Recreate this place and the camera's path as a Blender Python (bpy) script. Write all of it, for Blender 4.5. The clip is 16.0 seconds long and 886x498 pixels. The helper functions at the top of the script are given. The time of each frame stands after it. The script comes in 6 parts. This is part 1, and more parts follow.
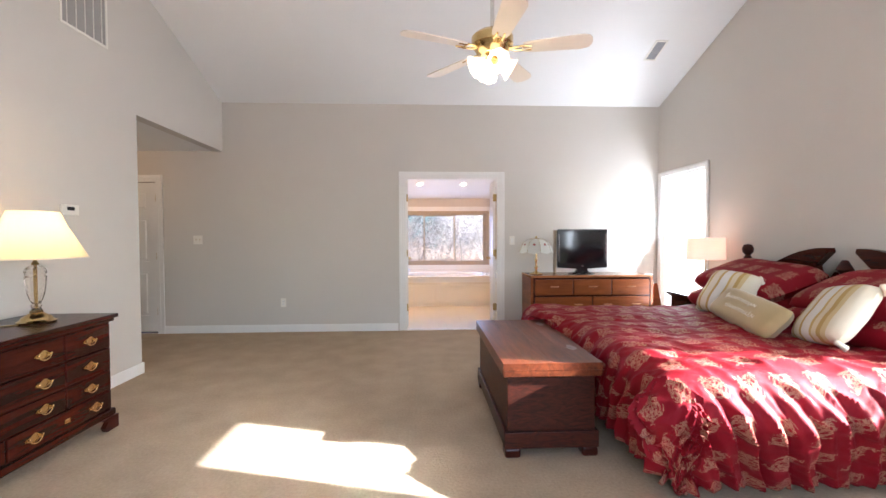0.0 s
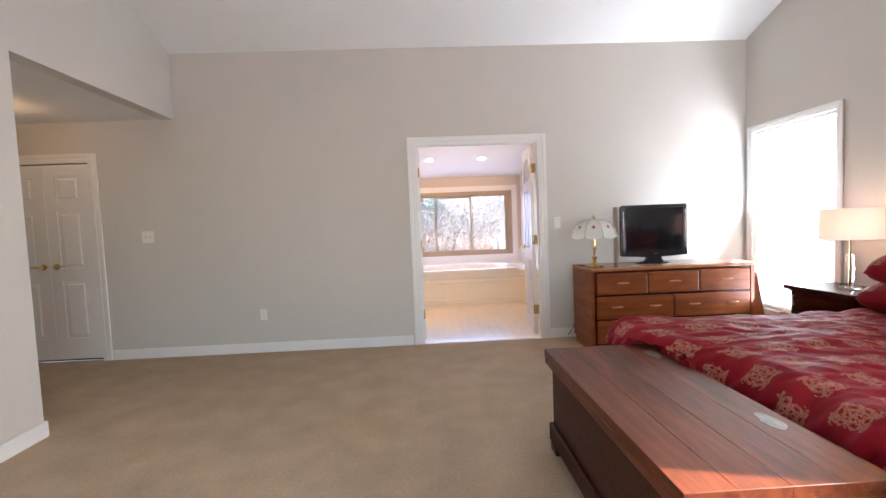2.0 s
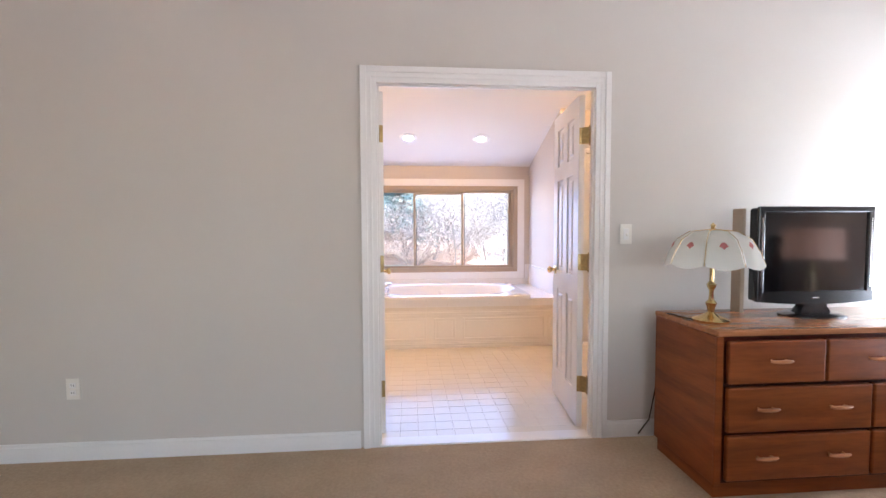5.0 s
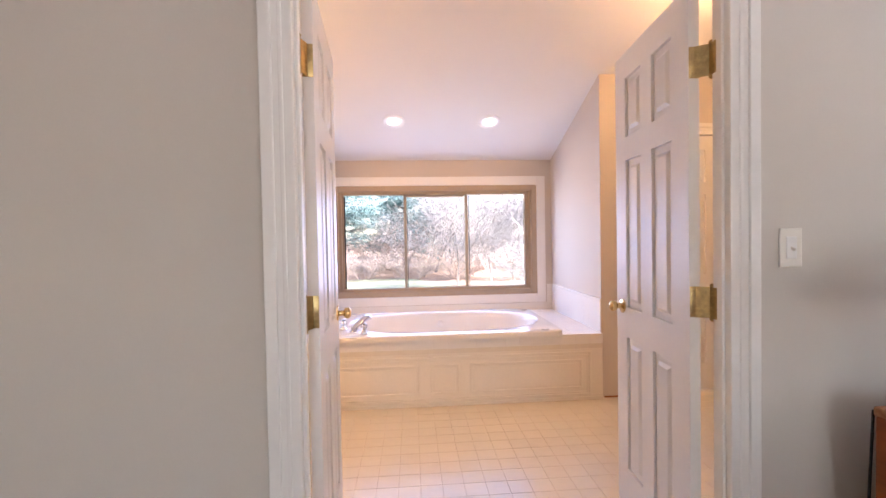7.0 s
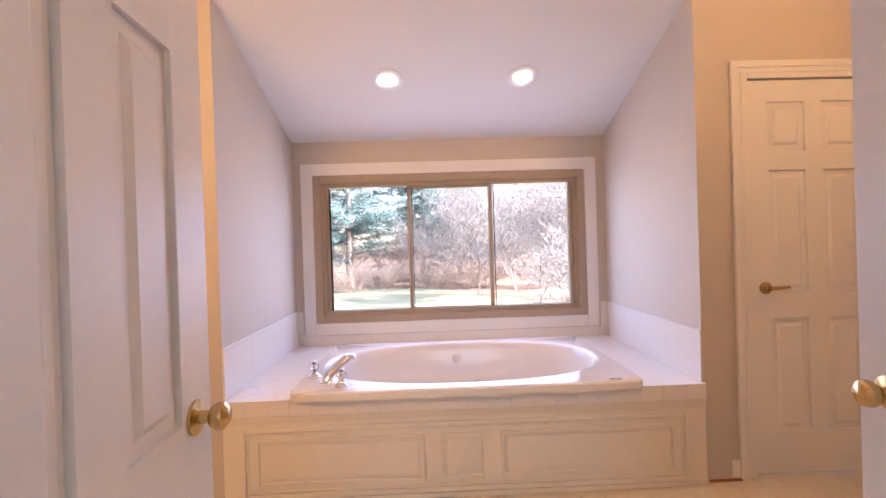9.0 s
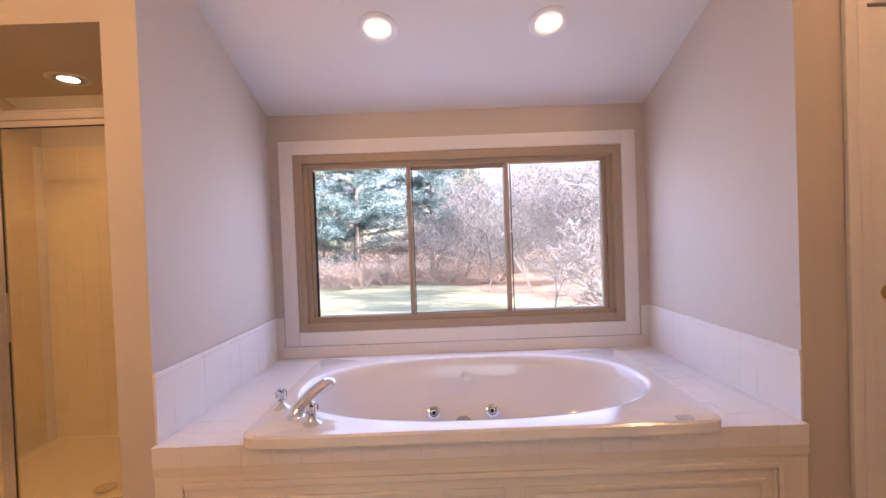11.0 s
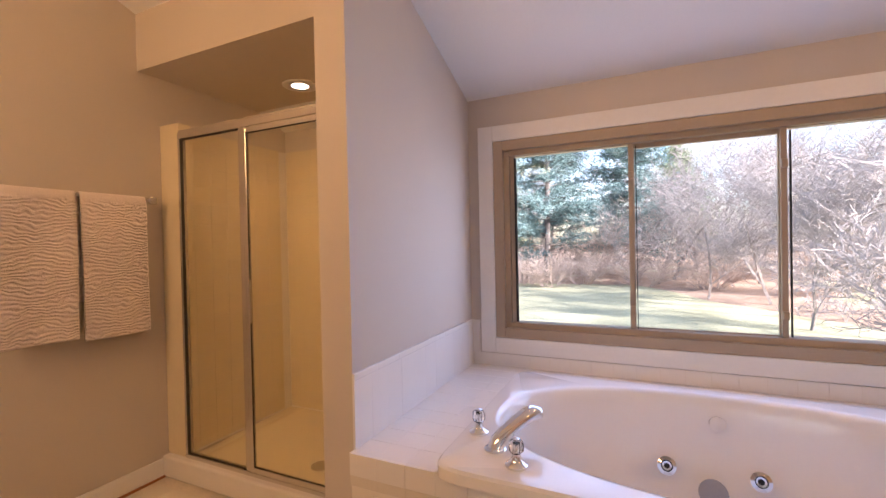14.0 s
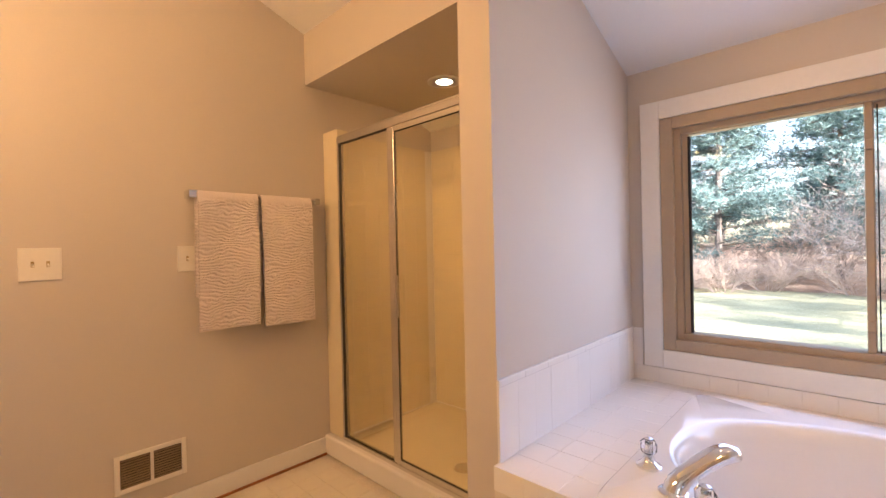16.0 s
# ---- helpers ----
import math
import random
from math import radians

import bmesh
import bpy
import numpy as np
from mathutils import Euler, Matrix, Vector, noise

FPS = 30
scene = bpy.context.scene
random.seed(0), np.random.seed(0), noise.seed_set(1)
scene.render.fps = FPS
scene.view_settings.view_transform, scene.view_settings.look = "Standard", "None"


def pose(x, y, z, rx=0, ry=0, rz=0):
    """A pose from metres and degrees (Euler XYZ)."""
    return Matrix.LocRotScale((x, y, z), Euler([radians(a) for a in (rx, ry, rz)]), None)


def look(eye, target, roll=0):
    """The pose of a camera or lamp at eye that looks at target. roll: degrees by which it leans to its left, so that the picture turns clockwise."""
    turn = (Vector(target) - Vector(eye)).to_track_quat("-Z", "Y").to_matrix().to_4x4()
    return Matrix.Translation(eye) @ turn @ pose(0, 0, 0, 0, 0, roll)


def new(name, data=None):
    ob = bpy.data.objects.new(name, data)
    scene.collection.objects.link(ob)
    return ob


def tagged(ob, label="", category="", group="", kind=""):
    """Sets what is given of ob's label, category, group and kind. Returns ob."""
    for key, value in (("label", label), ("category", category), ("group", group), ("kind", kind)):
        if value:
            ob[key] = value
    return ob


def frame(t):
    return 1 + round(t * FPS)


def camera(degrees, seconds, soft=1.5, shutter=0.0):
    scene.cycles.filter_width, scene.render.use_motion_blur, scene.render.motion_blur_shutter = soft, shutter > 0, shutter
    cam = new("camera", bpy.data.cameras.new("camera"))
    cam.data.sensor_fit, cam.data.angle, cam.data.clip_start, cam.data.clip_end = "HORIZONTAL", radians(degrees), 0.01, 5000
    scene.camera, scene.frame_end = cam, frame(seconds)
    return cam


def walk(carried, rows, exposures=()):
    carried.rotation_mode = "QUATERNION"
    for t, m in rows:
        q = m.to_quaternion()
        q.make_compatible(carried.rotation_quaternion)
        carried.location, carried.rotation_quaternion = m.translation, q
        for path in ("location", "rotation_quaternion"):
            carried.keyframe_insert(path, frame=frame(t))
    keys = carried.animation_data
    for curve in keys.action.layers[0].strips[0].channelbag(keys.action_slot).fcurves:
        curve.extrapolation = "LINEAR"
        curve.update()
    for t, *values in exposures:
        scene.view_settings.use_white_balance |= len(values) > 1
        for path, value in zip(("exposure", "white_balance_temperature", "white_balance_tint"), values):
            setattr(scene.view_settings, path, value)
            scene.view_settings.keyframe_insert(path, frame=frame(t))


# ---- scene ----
cam = camera(92.0, 16.0)
PATH = [
    (0, (0.45, 0.18, 1.252), (0.54, 2.177, 1.197), -0.2),
    (0.5, (0.418, 0.514, 1.249), (0.492, 2.512, 1.186), -0.7),
    (1, (0.363, 0.83, 1.253), (0.422, 2.828, 1.179), -1.2),
    (1.5, (0.33, 1.181, 1.233), (0.395, 3.177, 1.141), -1.8),
    (2, (0.279, 1.522, 1.236), (0.355, 3.517, 1.122), -2.3),
    (2.5, (0.262, 1.838, 1.246), (0.351, 3.832, 1.118), -2.2),
    (3, (0.29, 2.171, 1.243), (0.388, 4.164, 1.109), -1.4),
    (3.5, (0.304, 2.533, 1.246), (0.441, 4.523, 1.101), -0.7),
    (4, (0.328, 2.875, 1.231), (0.48, 4.865, 1.098), -0.4),
    (4.5, (0.364, 3.202, 1.234), (0.509, 5.194, 1.129), -0.3),
    (5, (0.381, 3.523, 1.238), (0.541, 5.514, 1.145), -0.2),
    (5.2, (0.38, 3.645, 1.224), (0.564, 5.635, 1.14), -0.3),
    (7.5, (0.579, 5.041, 1.25), (0.704, 7.037, 1.213), -1.2),
    (8, (0.619, 5.344, 1.25), (0.711, 7.342, 1.22), -1.1),
    (8.5, (0.622, 5.599, 1.255), (0.687, 7.597, 1.231), -1.4),
    (8.7, (0.624, 5.688, 1.234), (0.682, 7.688, 1.225), -1.6),
    (10.8, (0.662, 6.316, 1.222), (0.69, 8.316, 1.188), -2.0),
    (11, (0.665, 6.362, 1.215), (0.667, 8.362, 1.184), -2.1),
    (11.5, (0.636, 6.446, 1.215), (0.564, 8.444, 1.182), -1.7),
    (12, (0.599, 6.526, 1.217), (0.389, 8.514, 1.177), -1.3),
    (12.5, (0.564, 6.582, 1.213), (0.214, 8.551, 1.173), -0.8),
    (13, (0.553, 6.628, 1.206), (0.045, 8.562, 1.168), -0.8),
    (13.5, (0.527, 6.69, 1.213), (-0.152, 8.572, 1.179), -1.0),
    (14, (0.5, 6.719, 1.217), (-0.339, 8.534, 1.194), -1.2),
    (14.5, (0.483, 6.75, 1.207), (-0.502, 8.49, 1.196), -1.3),
    (15, (0.473, 6.781, 1.203), (-0.652, 8.434, 1.189), -1.3),
    (15.5, (0.439, 6.812, 1.201), (-0.82, 8.366, 1.181), -1.2),
    (16, (0.406, 6.832, 1.2), (-0.975, 8.279, 1.19), -1.3),
]
walk(cam, [(t, look(eye, target, roll)) for t, eye, target, roll in PATH], [(0.0, 2.87, 5850, 12), (5.0, 2.9, 5750, 14), (8.0, 2.54, 6250, 21), (11.0, 2.0, 6150, 24), (12.0, 1.92, 6050, 22), (14.0, 1.88, 6250, 20), (15.0, 1.88, 6400, 17), (16.0, 2.28, 6500, 14)])

# ---- world, sun, large lights ----
SUN = Vector((1.0, -0.275, 0.505)).normalized()
world = bpy.data.worlds.new("sky")
scene.world = world
world.use_nodes = True
wn = world.node_tree.nodes
sky = wn.new("ShaderNodeTexSky")
sky.sky_type, sky.sun_disc = "NISHITA", False
sky.sun_elevation, sky.sun_rotation = math.asin(SUN.z), math.atan2(SUN.x, SUN.y)
world.node_tree.links.new(sky.outputs[0], wn["Background"].inputs[0])
wn["Background"].inputs[1].default_value = 0.15


def lamp(name, kind, where, toward, power, color, size=0.1, size_y=None, spot=None):
    data = bpy.data.lights.new(name, kind)
    data.energy, data.color = power, color
    if kind == "AREA":
        data.shape, data.size, data.size_y = "RECTANGLE", size, size_y or size
    elif kind == "SUN":
        data.angle = size
    else:
        data.shadow_soft_size = size
    if spot:
        data.spot_size, data.spot_blend = radians(spot), 0.6
    ob = new(name, data)
    ob.matrix_world = look(where, toward)
    return ob


lamp("sun", "SUN", (0, 0, 30), Vector((0, 0, 30)) - SUN, 5.0, (1.0, 0.97, 0.93), radians(0.5))
# area lamps for sky light in the openings of the bedroom
lamp("window_light", "AREA", (3.683, 5.38, 1.16), (0.8, 5.0, 2.9), 11.0, (0.88, 0.95, 1.0), 0.86, 1.74)
lamp("window_light", "AREA", (3.75, 1.57, 1.2), (0, 1.57, 1.2), 8.0, (0.88, 0.95, 1.0), 0.62, 1.7)
# fill from the added opening behind the walker, aimed at the right wall
lamp("window_light", "AREA", (0.9, -1.12, 1.25), (3.6, 3.4, 2.8), 5.7, (0.90, 0.96, 1.0), 2.3, 1.9)
WARM = (1.0, 0.54, 0.21)

# ---- materials ----


def mat(name, color, rough=0.5, metal=0.0, vary=0.08, scale=6.0, grain=90.0, bump=0.0, spec=0.5, emit=None, strength=0.0, stretch=(1, 1, 1), sheen=0.0, random=0.0, coat=0.0):
    """A principled surface whose colour wanders at two scales, with a fine bump."""
    m = bpy.data.materials.new(name)
    m.use_nodes = True
    n, link = m.node_tree.nodes, m.node_tree.links
    b = n["Principled BSDF"]
    b.inputs["Roughness"].default_value, b.inputs["Metallic"].default_value = rough, metal
    b.inputs["Specular IOR Level"].default_value = spec
    b.inputs["Sheen Weight"].default_value = sheen
    b.inputs["Coat Weight"].default_value = coat
    b.inputs["Coat Roughness"].default_value = 0.12
    tc, mp = n.new("ShaderNodeTexCoord"), n.new("ShaderNodeMapping")
    mp.inputs["Scale"].default_value = stretch
    link.new(tc.outputs["Object"], mp.inputs[0])
    big, fine = n.new("ShaderNodeTexNoise"), n.new("ShaderNodeTexNoise")
    for t, s in ((big, scale), (fine, grain)):
        t.inputs["Scale"].default_value, t.inputs["Detail"].default_value = s, 5.0
        link.new(mp.outputs[0], t.inputs["Vector"])
    add = n.new("ShaderNodeMath")
    add.operation = "ADD"
    link.new(big.outputs["Fac"], add.inputs[0])
    link.new(fine.outputs["Fac"], add.inputs[1])
    last = add.outputs[0]
    if random:
        info, ma = n.new("ShaderNodeObjectInfo"), n.new("ShaderNodeMath")
        ma.operation, ma.inputs[1].default_value = "MULTIPLY_ADD", random
        link.new(info.outputs["Random"], ma.inputs[0])
        link.new(last, ma.inputs[2])
        last = ma.outputs[0]
    ramp = n.new("ShaderNodeMapRange")
    ramp.inputs["From Min"].default_value, ramp.inputs["From Max"].default_value = 0.6, 1.4 + random
    ramp.inputs["To Min"].default_value, ramp.inputs["To Max"].default_value = 1 - vary, 1 + vary
    link.new(last, ramp.inputs["Value"])
    mul = n.new("ShaderNodeVectorMath")
    mul.operation, mul.inputs[0].default_value = "SCALE", color[:3]
    link.new(ramp.outputs[0], mul.inputs["Scale"])
    link.new(mul.outputs[0], b.inputs["Base Color"])
    if bump:
        bp = n.new("ShaderNodeBump")
        bp.inputs["Strength"].default_value, bp.inputs["Distance"].default_value = min(bump, 1.0), 0.004
        link.new(fine.outputs["Fac"], bp.inputs["Height"])
        link.new(bp.outputs[0], b.inputs["Normal"])
    if emit:
        b.inputs["Emission Color"].default_value, b.inputs["Emission Strength"].default_value = (*emit, 1), strength
    return m


def wood(name, dark, light, along=(1, 1, 1), rough=0.35, coat=0.3, knots=0.0):
    """Planed timber: stretched grain bands between two tones."""
    m = mat(name, light, rough, coat=coat * 0.5, bump=0.05, spec=0.25)
    n, link = m.node_tree.nodes, m.node_tree.links
    tc, mp = n.new("ShaderNodeTexCoord"), n.new("ShaderNodeMapping")
    mp.inputs["Scale"].default_value = along
    link.new(tc.outputs["Object"], mp.inputs[0])
    g, f = n.new("ShaderNodeTexNoise"), n.new("ShaderNodeTexNoise")
    g.inputs["Scale"].default_value, g.inputs["Detail"].default_value, g.inputs["Distortion"].default_value = 3.0, 8.0, 1.2 + knots
    f.inputs["Scale"].default_value, f.inputs["Detail"].default_value = 26.0, 4.0
    link.new(mp.outputs[0], g.inputs["Vector"])
    link.new(mp.outputs[0], f.inputs["Vector"])
    s = n.new("ShaderNodeMath")
    s.operation, s.inputs[1].default_value = "MULTIPLY_ADD", 0.35
    link.new(f.outputs["Fac"], s.inputs[0])
    link.new(g.outputs["Fac"], s.inputs[2])
    r = n.new("ShaderNodeValToRGB")
    r.color_ramp.elements[0].position, r.color_ramp.elements[0].color = 0.42, (*dark, 1)
    r.color_ramp.elements[1].position, r.color_ramp.elements[1].color = 0.92, (*light, 1)
    link.new(s.outputs[0], r.inputs[0])
    link.new(r.outputs[0], n["Principled BSDF"].inputs["Base Color"])
    return m


def glass(name, color=(1, 1, 1), rough=0.0, ior=1.45):
    m = bpy.data.materials.new(name)
    m.use_nodes = True
    b = m.node_tree.nodes["Principled BSDF"]
    b.inputs["Base Color"].default_value = (*color, 1)
    b.inputs["Transmission Weight"].default_value, b.inputs["Roughness"].default_value, b.inputs["IOR"].default_value = 1.0, rough, ior
    return m


def cloth_glow(name, color, rough=0.8, share=0.5, emit=None, strength=0.0):
    """Thin stuff that lets part of the light through."""
    m = mat(name, color, rough, vary=0.05, grain=300, bump=0.1, emit=emit, strength=strength)
    n, link = m.node_tree.nodes, m.node_tree.links
    t, mix = n.new("ShaderNodeBsdfTranslucent"), n.new("ShaderNodeMixShader")
    t.inputs[0].default_value, mix.inputs[0].default_value = (*color, 1), share
    link.new(n["Principled BSDF"].outputs[0], mix.inputs[1])
    link.new(t.outputs[0], mix.inputs[2])
    link.new(mix.outputs[0], n["Material Output"].inputs[0])
    return m


M = {}
M["wall"] = mat("wall_paint", (0.60, 0.565, 0.515), 0.75, vary=0.02, scale=1.5, grain=160, bump=0.06, spec=0.3)
M["ceiling"] = mat("ceiling_paint", (0.78, 0.775, 0.76), 0.85, vary=0.02, scale=2, grain=120, bump=0.08, spec=0.2)
M["bathwall"] = mat("bath_wall_paint", (0.60, 0.545, 0.48), 0.65, vary=0.02, scale=1.5, grain=160, bump=0.06, spec=0.35)
M["trim"] = mat("white_trim_paint", (0.80, 0.79, 0.765), 0.35, vary=0.025, scale=4, grain=60, bump=0.03)
M["carpet"] = mat("carpet_pile", (0.425, 0.33, 0.23), 0.95, vary=0.17, scale=4.0, grain=60, bump=1.0, spec=0.05)
M["tile"] = mat("cream_glazed_tile", (0.74, 0.69, 0.60), 0.22, vary=0.04, scale=5, grain=30, random=0.5)
M["whitetile"] = mat("white_glazed_tile", (0.82, 0.80, 0.77), 0.15, vary=0.015, scale=5, grain=30, random=0.2)
M["bone"] = mat("bone_glazed_tile", (0.74, 0.66, 0.47), 0.2, vary=0.04, scale=5, grain=30, random=0.4)
M["almond"] = mat("almond_acrylic", (0.78, 0.71, 0.54), 0.25, vary=0.03, scale=3)
M["creampaint"] = mat("cream_panel_paint", (0.79, 0.745, 0.665), 0.4, vary=0.03, scale=4, grain=60, bump=0.03)
M["whitegrout"] = mat("white_grout", (0.76, 0.735, 0.69), 0.9, vary=0.04, scale=8, bump=0.2)
M["louvre"] = mat("dark_louvre_paint", (0.24, 0.17, 0.10), 0.5, vary=0.15)
M["grout"] = mat("grout", (0.64, 0.58, 0.49), 0.9, vary=0.15, scale=8, bump=0.2)
M["acrylic"] = mat("white_acrylic", (0.82, 0.80, 0.77), 0.12, vary=0.015, scale=3, coat=0.5)
M["chrome"] = mat("chrome", (0.80, 0.80, 0.80), 0.08, metal=1.0, vary=0.04)
M["steel"] = mat("brushed_aluminium", (0.72, 0.70, 0.67), 0.25, metal=1.0, vary=0.05, grain=200)
M["brass"] = mat("polished_brass", (0.68, 0.50, 0.23), 0.2, metal=1.0, vary=0.12, scale=12)
M["oldbrass"] = mat("aged_brass", (0.42, 0.31, 0.14), 0.32, metal=1.0, vary=0.3, scale=40)
M["mahogany"] = wood("dark_cherry_wood", (0.012, 0.002, 0.0014), (0.058, 0.009, 0.0036), (0.6, 0.6, 5), 0.28, 0.12)
M["mahogany_y"] = wood("dark_cherry_boards", (0.012, 0.002, 0.0014), (0.058, 0.009, 0.0036), (5, 0.5, 5), 0.26, 0.12)
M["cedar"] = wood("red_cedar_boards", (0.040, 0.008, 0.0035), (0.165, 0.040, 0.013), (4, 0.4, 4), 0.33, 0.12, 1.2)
# same cedar, with the shade on the chest sides put into the colour
M["cedar_shaded"] = wood("shaded_cedar_sides", (0.008, 0.0014, 0.0008), (0.070, 0.012, 0.0045), (1.4, 1.4, 5), 0.45, 0.02, 3.5)
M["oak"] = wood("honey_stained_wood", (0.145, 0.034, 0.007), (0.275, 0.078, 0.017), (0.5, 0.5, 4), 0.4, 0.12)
# top in a lighter tone than the front and sides
M["oak_top"] = wood("lighter_honey_top", (0.22, 0.08, 0.03), (0.42, 0.19, 0.08), (0.7, 9, 9), 0.25, 0.5)
# pull colour lightened for the highlight they catch from above
M["pull"] = wood("highlit_wooden_pull", (0.34, 0.13, 0.05), (0.50, 0.23, 0.10), (3, 9, 9), 0.45, 0.1)
M["black"] = mat("black_plastic", (0.012, 0.012, 0.013), 0.22, vary=0.1)
M["screen"] = mat("screen_glass", (0.006, 0.006, 0.007), 0.09, vary=0.02, coat=0.4)
M["greyplastic"] = mat("grey_plastic", (0.30, 0.30, 0.32), 0.35, vary=0.06)
M["rubber"] = mat("dark_rubber", (0.02, 0.018, 0.016), 0.7)
M["taupe"] = mat("taupe_window_metal", (0.41, 0.325, 0.235), 0.45, vary=0.05, grain=120)
M["plate"] = mat("ivory_plastic", (0.78, 0.75, 0.68), 0.35, vary=0.03)
M["returnback"] = mat("grey_filter", (0.33, 0.31, 0.29), 0.8, vary=0.1, stretch=(1, 1, 30), scale=10)
# near-black that stands in for shade inside slots, vents and door gaps
M["dark"] = mat("void_shade", (0.015, 0.013, 0.012), 0.9)
M["glass"] = glass("window_glass", ior=1.12)
M["showerglass"] = glass("shower_glass", (0.93, 0.92, 0.84))
M["crystal"] = glass("cut_crystal", (0.95, 0.95, 0.95), 0.08, 1.48)
M["column"] = glass("frosty_crystal", (0.97, 0.93, 0.88), 0.22, 1.5)
M["slat"] = cloth_glow("blind_slat", (0.82, 0.81, 0.78), 0.5, 0.35)
M["shade"] = cloth_glow("warm_lamp_shade", (0.84, 0.69, 0.47), 0.8, 0.5, (1.0, 0.74, 0.46), 0.02)
M["shade2"] = cloth_glow("pink_lamp_shade", (0.74, 0.54, 0.46), 0.8, 0.45, (1.0, 0.66, 0.5), 0.03)
M["bulb"] = mat("lit_bulb", (0.9, 0.85, 0.7), 0.4, emit=(1.0, 0.72, 0.38), strength=3)
M["canlight"] = mat("lit_lens", (0.9, 0.85, 0.75), 0.4, emit=(1.0, 0.80, 0.55), strength=2)
M["fanglass"] = cloth_glow("lit_frosted_glass", (0.9, 0.86, 0.78), 0.4, 0.5, (1.0, 0.84, 0.60), 0.55)
M["blade"] = mat("cream_fan_blade", (0.72, 0.64, 0.54), 0.45, vary=0.05)
M["towel"] = mat("beige_terry", (0.74, 0.66, 0.62), 0.95, vary=0.10, grain=260, bump=1.0, sheen=0.4)
M["baseorange"] = mat("bare_wood_strip", (0.30, 0.11, 0.035), 0.5, vary=0.2)


def damask():
    """Red cloth with a half-drop repeat of ragged tan medallions, in cloth metres."""
    m = mat("red_damask", (0.36, 0.008, 0.02), 0.62, bump=0.15, spec=0.15, grain=260)
    n, link = m.node_tree.nodes, m.node_tree.links

    def do(op, a, b=None, c=None):
        x = n.new("ShaderNodeMath")
        x.operation = op
        for i, v in enumerate((a, b, c)):
            if v is None:
                continue
            if isinstance(v, (int, float)):
                x.inputs[i].default_value = v
            else:
                link.new(v, x.inputs[i])
        return x.outputs[0]
    uv, sep = n.new("ShaderNodeUVMap"), n.new("ShaderNodeSeparateXYZ")
    uv.uv_map = "cloth"
    wob = n.new("ShaderNodeTexNoise")
    wob.inputs["Scale"].default_value, wob.inputs["Detail"].default_value = 58.0, 5.0
    link.new(uv.outputs[0], wob.inputs["Vector"])
    link.new(uv.outputs[0], sep.inputs[0])
    u, v = do("DIVIDE", sep.outputs[0], 0.165), do("DIVIDE", sep.outputs[1], 0.19)
    row = do("FLOOR", v)
    u2 = do("MULTIPLY_ADD", do("MODULO", row, 2.0), 0.5, u)
    lu, lv = do("SUBTRACT", do("FRACT", u2), 0.5), do("SUBTRACT", do("FRACT", v), 0.5)
    ang = do("ARCTAN2", lv, lu)
    rad = do("SQRT", do("ADD", do("MULTIPLY", lu, lu), do("MULTIPLY", lv, lv)))
    edge = do("MULTIPLY_ADD", do("COSINE", do("MULTIPLY", ang, 4.0)), -0.055, 0.335)
    edge = do("ADD", edge, do("MULTIPLY", do("SUBTRACT", wob.outputs["Fac"], 0.5), 0.30))
    inside = do("LESS_THAN", rad, edge)
    rings = do("GREATER_THAN", do("ADD", do("SINE", do("MULTIPLY", rad, 52.0)), do("COSINE", do("MULTIPLY", ang, 6.0))), -0.95)
    veins = do("LESS_THAN", do("ABSOLUTE", do("SUBTRACT", do("FRACT", do("MULTIPLY", wob.outputs["Fac"], 7.0)), 0.5)), 0.36)
    mask = do("MULTIPLY", do("MULTIPLY", do("MULTIPLY", inside, rings), veins), 0.85)
    mix = n.new("ShaderNodeMix")
    mix.data_type = "RGBA"
    link.new(mask, mix.inputs[0])
    mix.inputs[6].default_value, mix.inputs[7].default_value = (0.20, 0.004, 0.011, 1), (0.33, 0.165, 0.105, 1)
    link.new(mix.outputs[2], n["Principled BSDF"].inputs["Base Color"])
    return m


M["damask"] = damask()


def striped():
    m = mat("striped_cushion", (0.62, 0.54, 0.38), 0.85, bump=0.3, grain=240)
    n, link = m.node_tree.nodes, m.node_tree.links
    uv, sep = n.new("ShaderNodeUVMap"), n.new("ShaderNodeSeparateXYZ")
    uv.uv_map = "cloth"
    link.new(uv.outputs[0], sep.inputs[0])
    r = n.new("ShaderNodeValToRGB")
    e = r.color_ramp
    e.interpolation = "CONSTANT"
    tones = ((0.0, (0.62, 0.54, 0.38)), (0.14, (0.48, 0.33, 0.12)), (0.19, (0.66, 0.60, 0.48)), (0.33, (0.46, 0.31, 0.11)), (0.38, (0.66, 0.64, 0.60)), (0.55, (0.50, 0.36, 0.14)), (0.60, (0.62, 0.54, 0.38)), (0.70, (0.44, 0.30, 0.10)), (0.78, (0.55, 0.43, 0.22)), (0.86, (0.64, 0.58, 0.44)))
    for i, (p, c) in enumerate(tones):
        x = e.elements[i] if i < 2 else e.elements.new(p)
        x.position, x.color = p, (*c, 1)
    link.new(sep.outputs[0], r.inputs[0])
    link.new(r.outputs[0], n["Principled BSDF"].inputs["Base Color"])
    return m


M["striped"] = striped()
M["gold"] = mat("gold_satin", (0.40, 0.29, 0.13), 0.55, vary=0.1, grain=220, bump=0.2, sheen=0.3)
M["cream"] = mat("cream_thread", (0.72, 0.66, 0.52), 0.8)

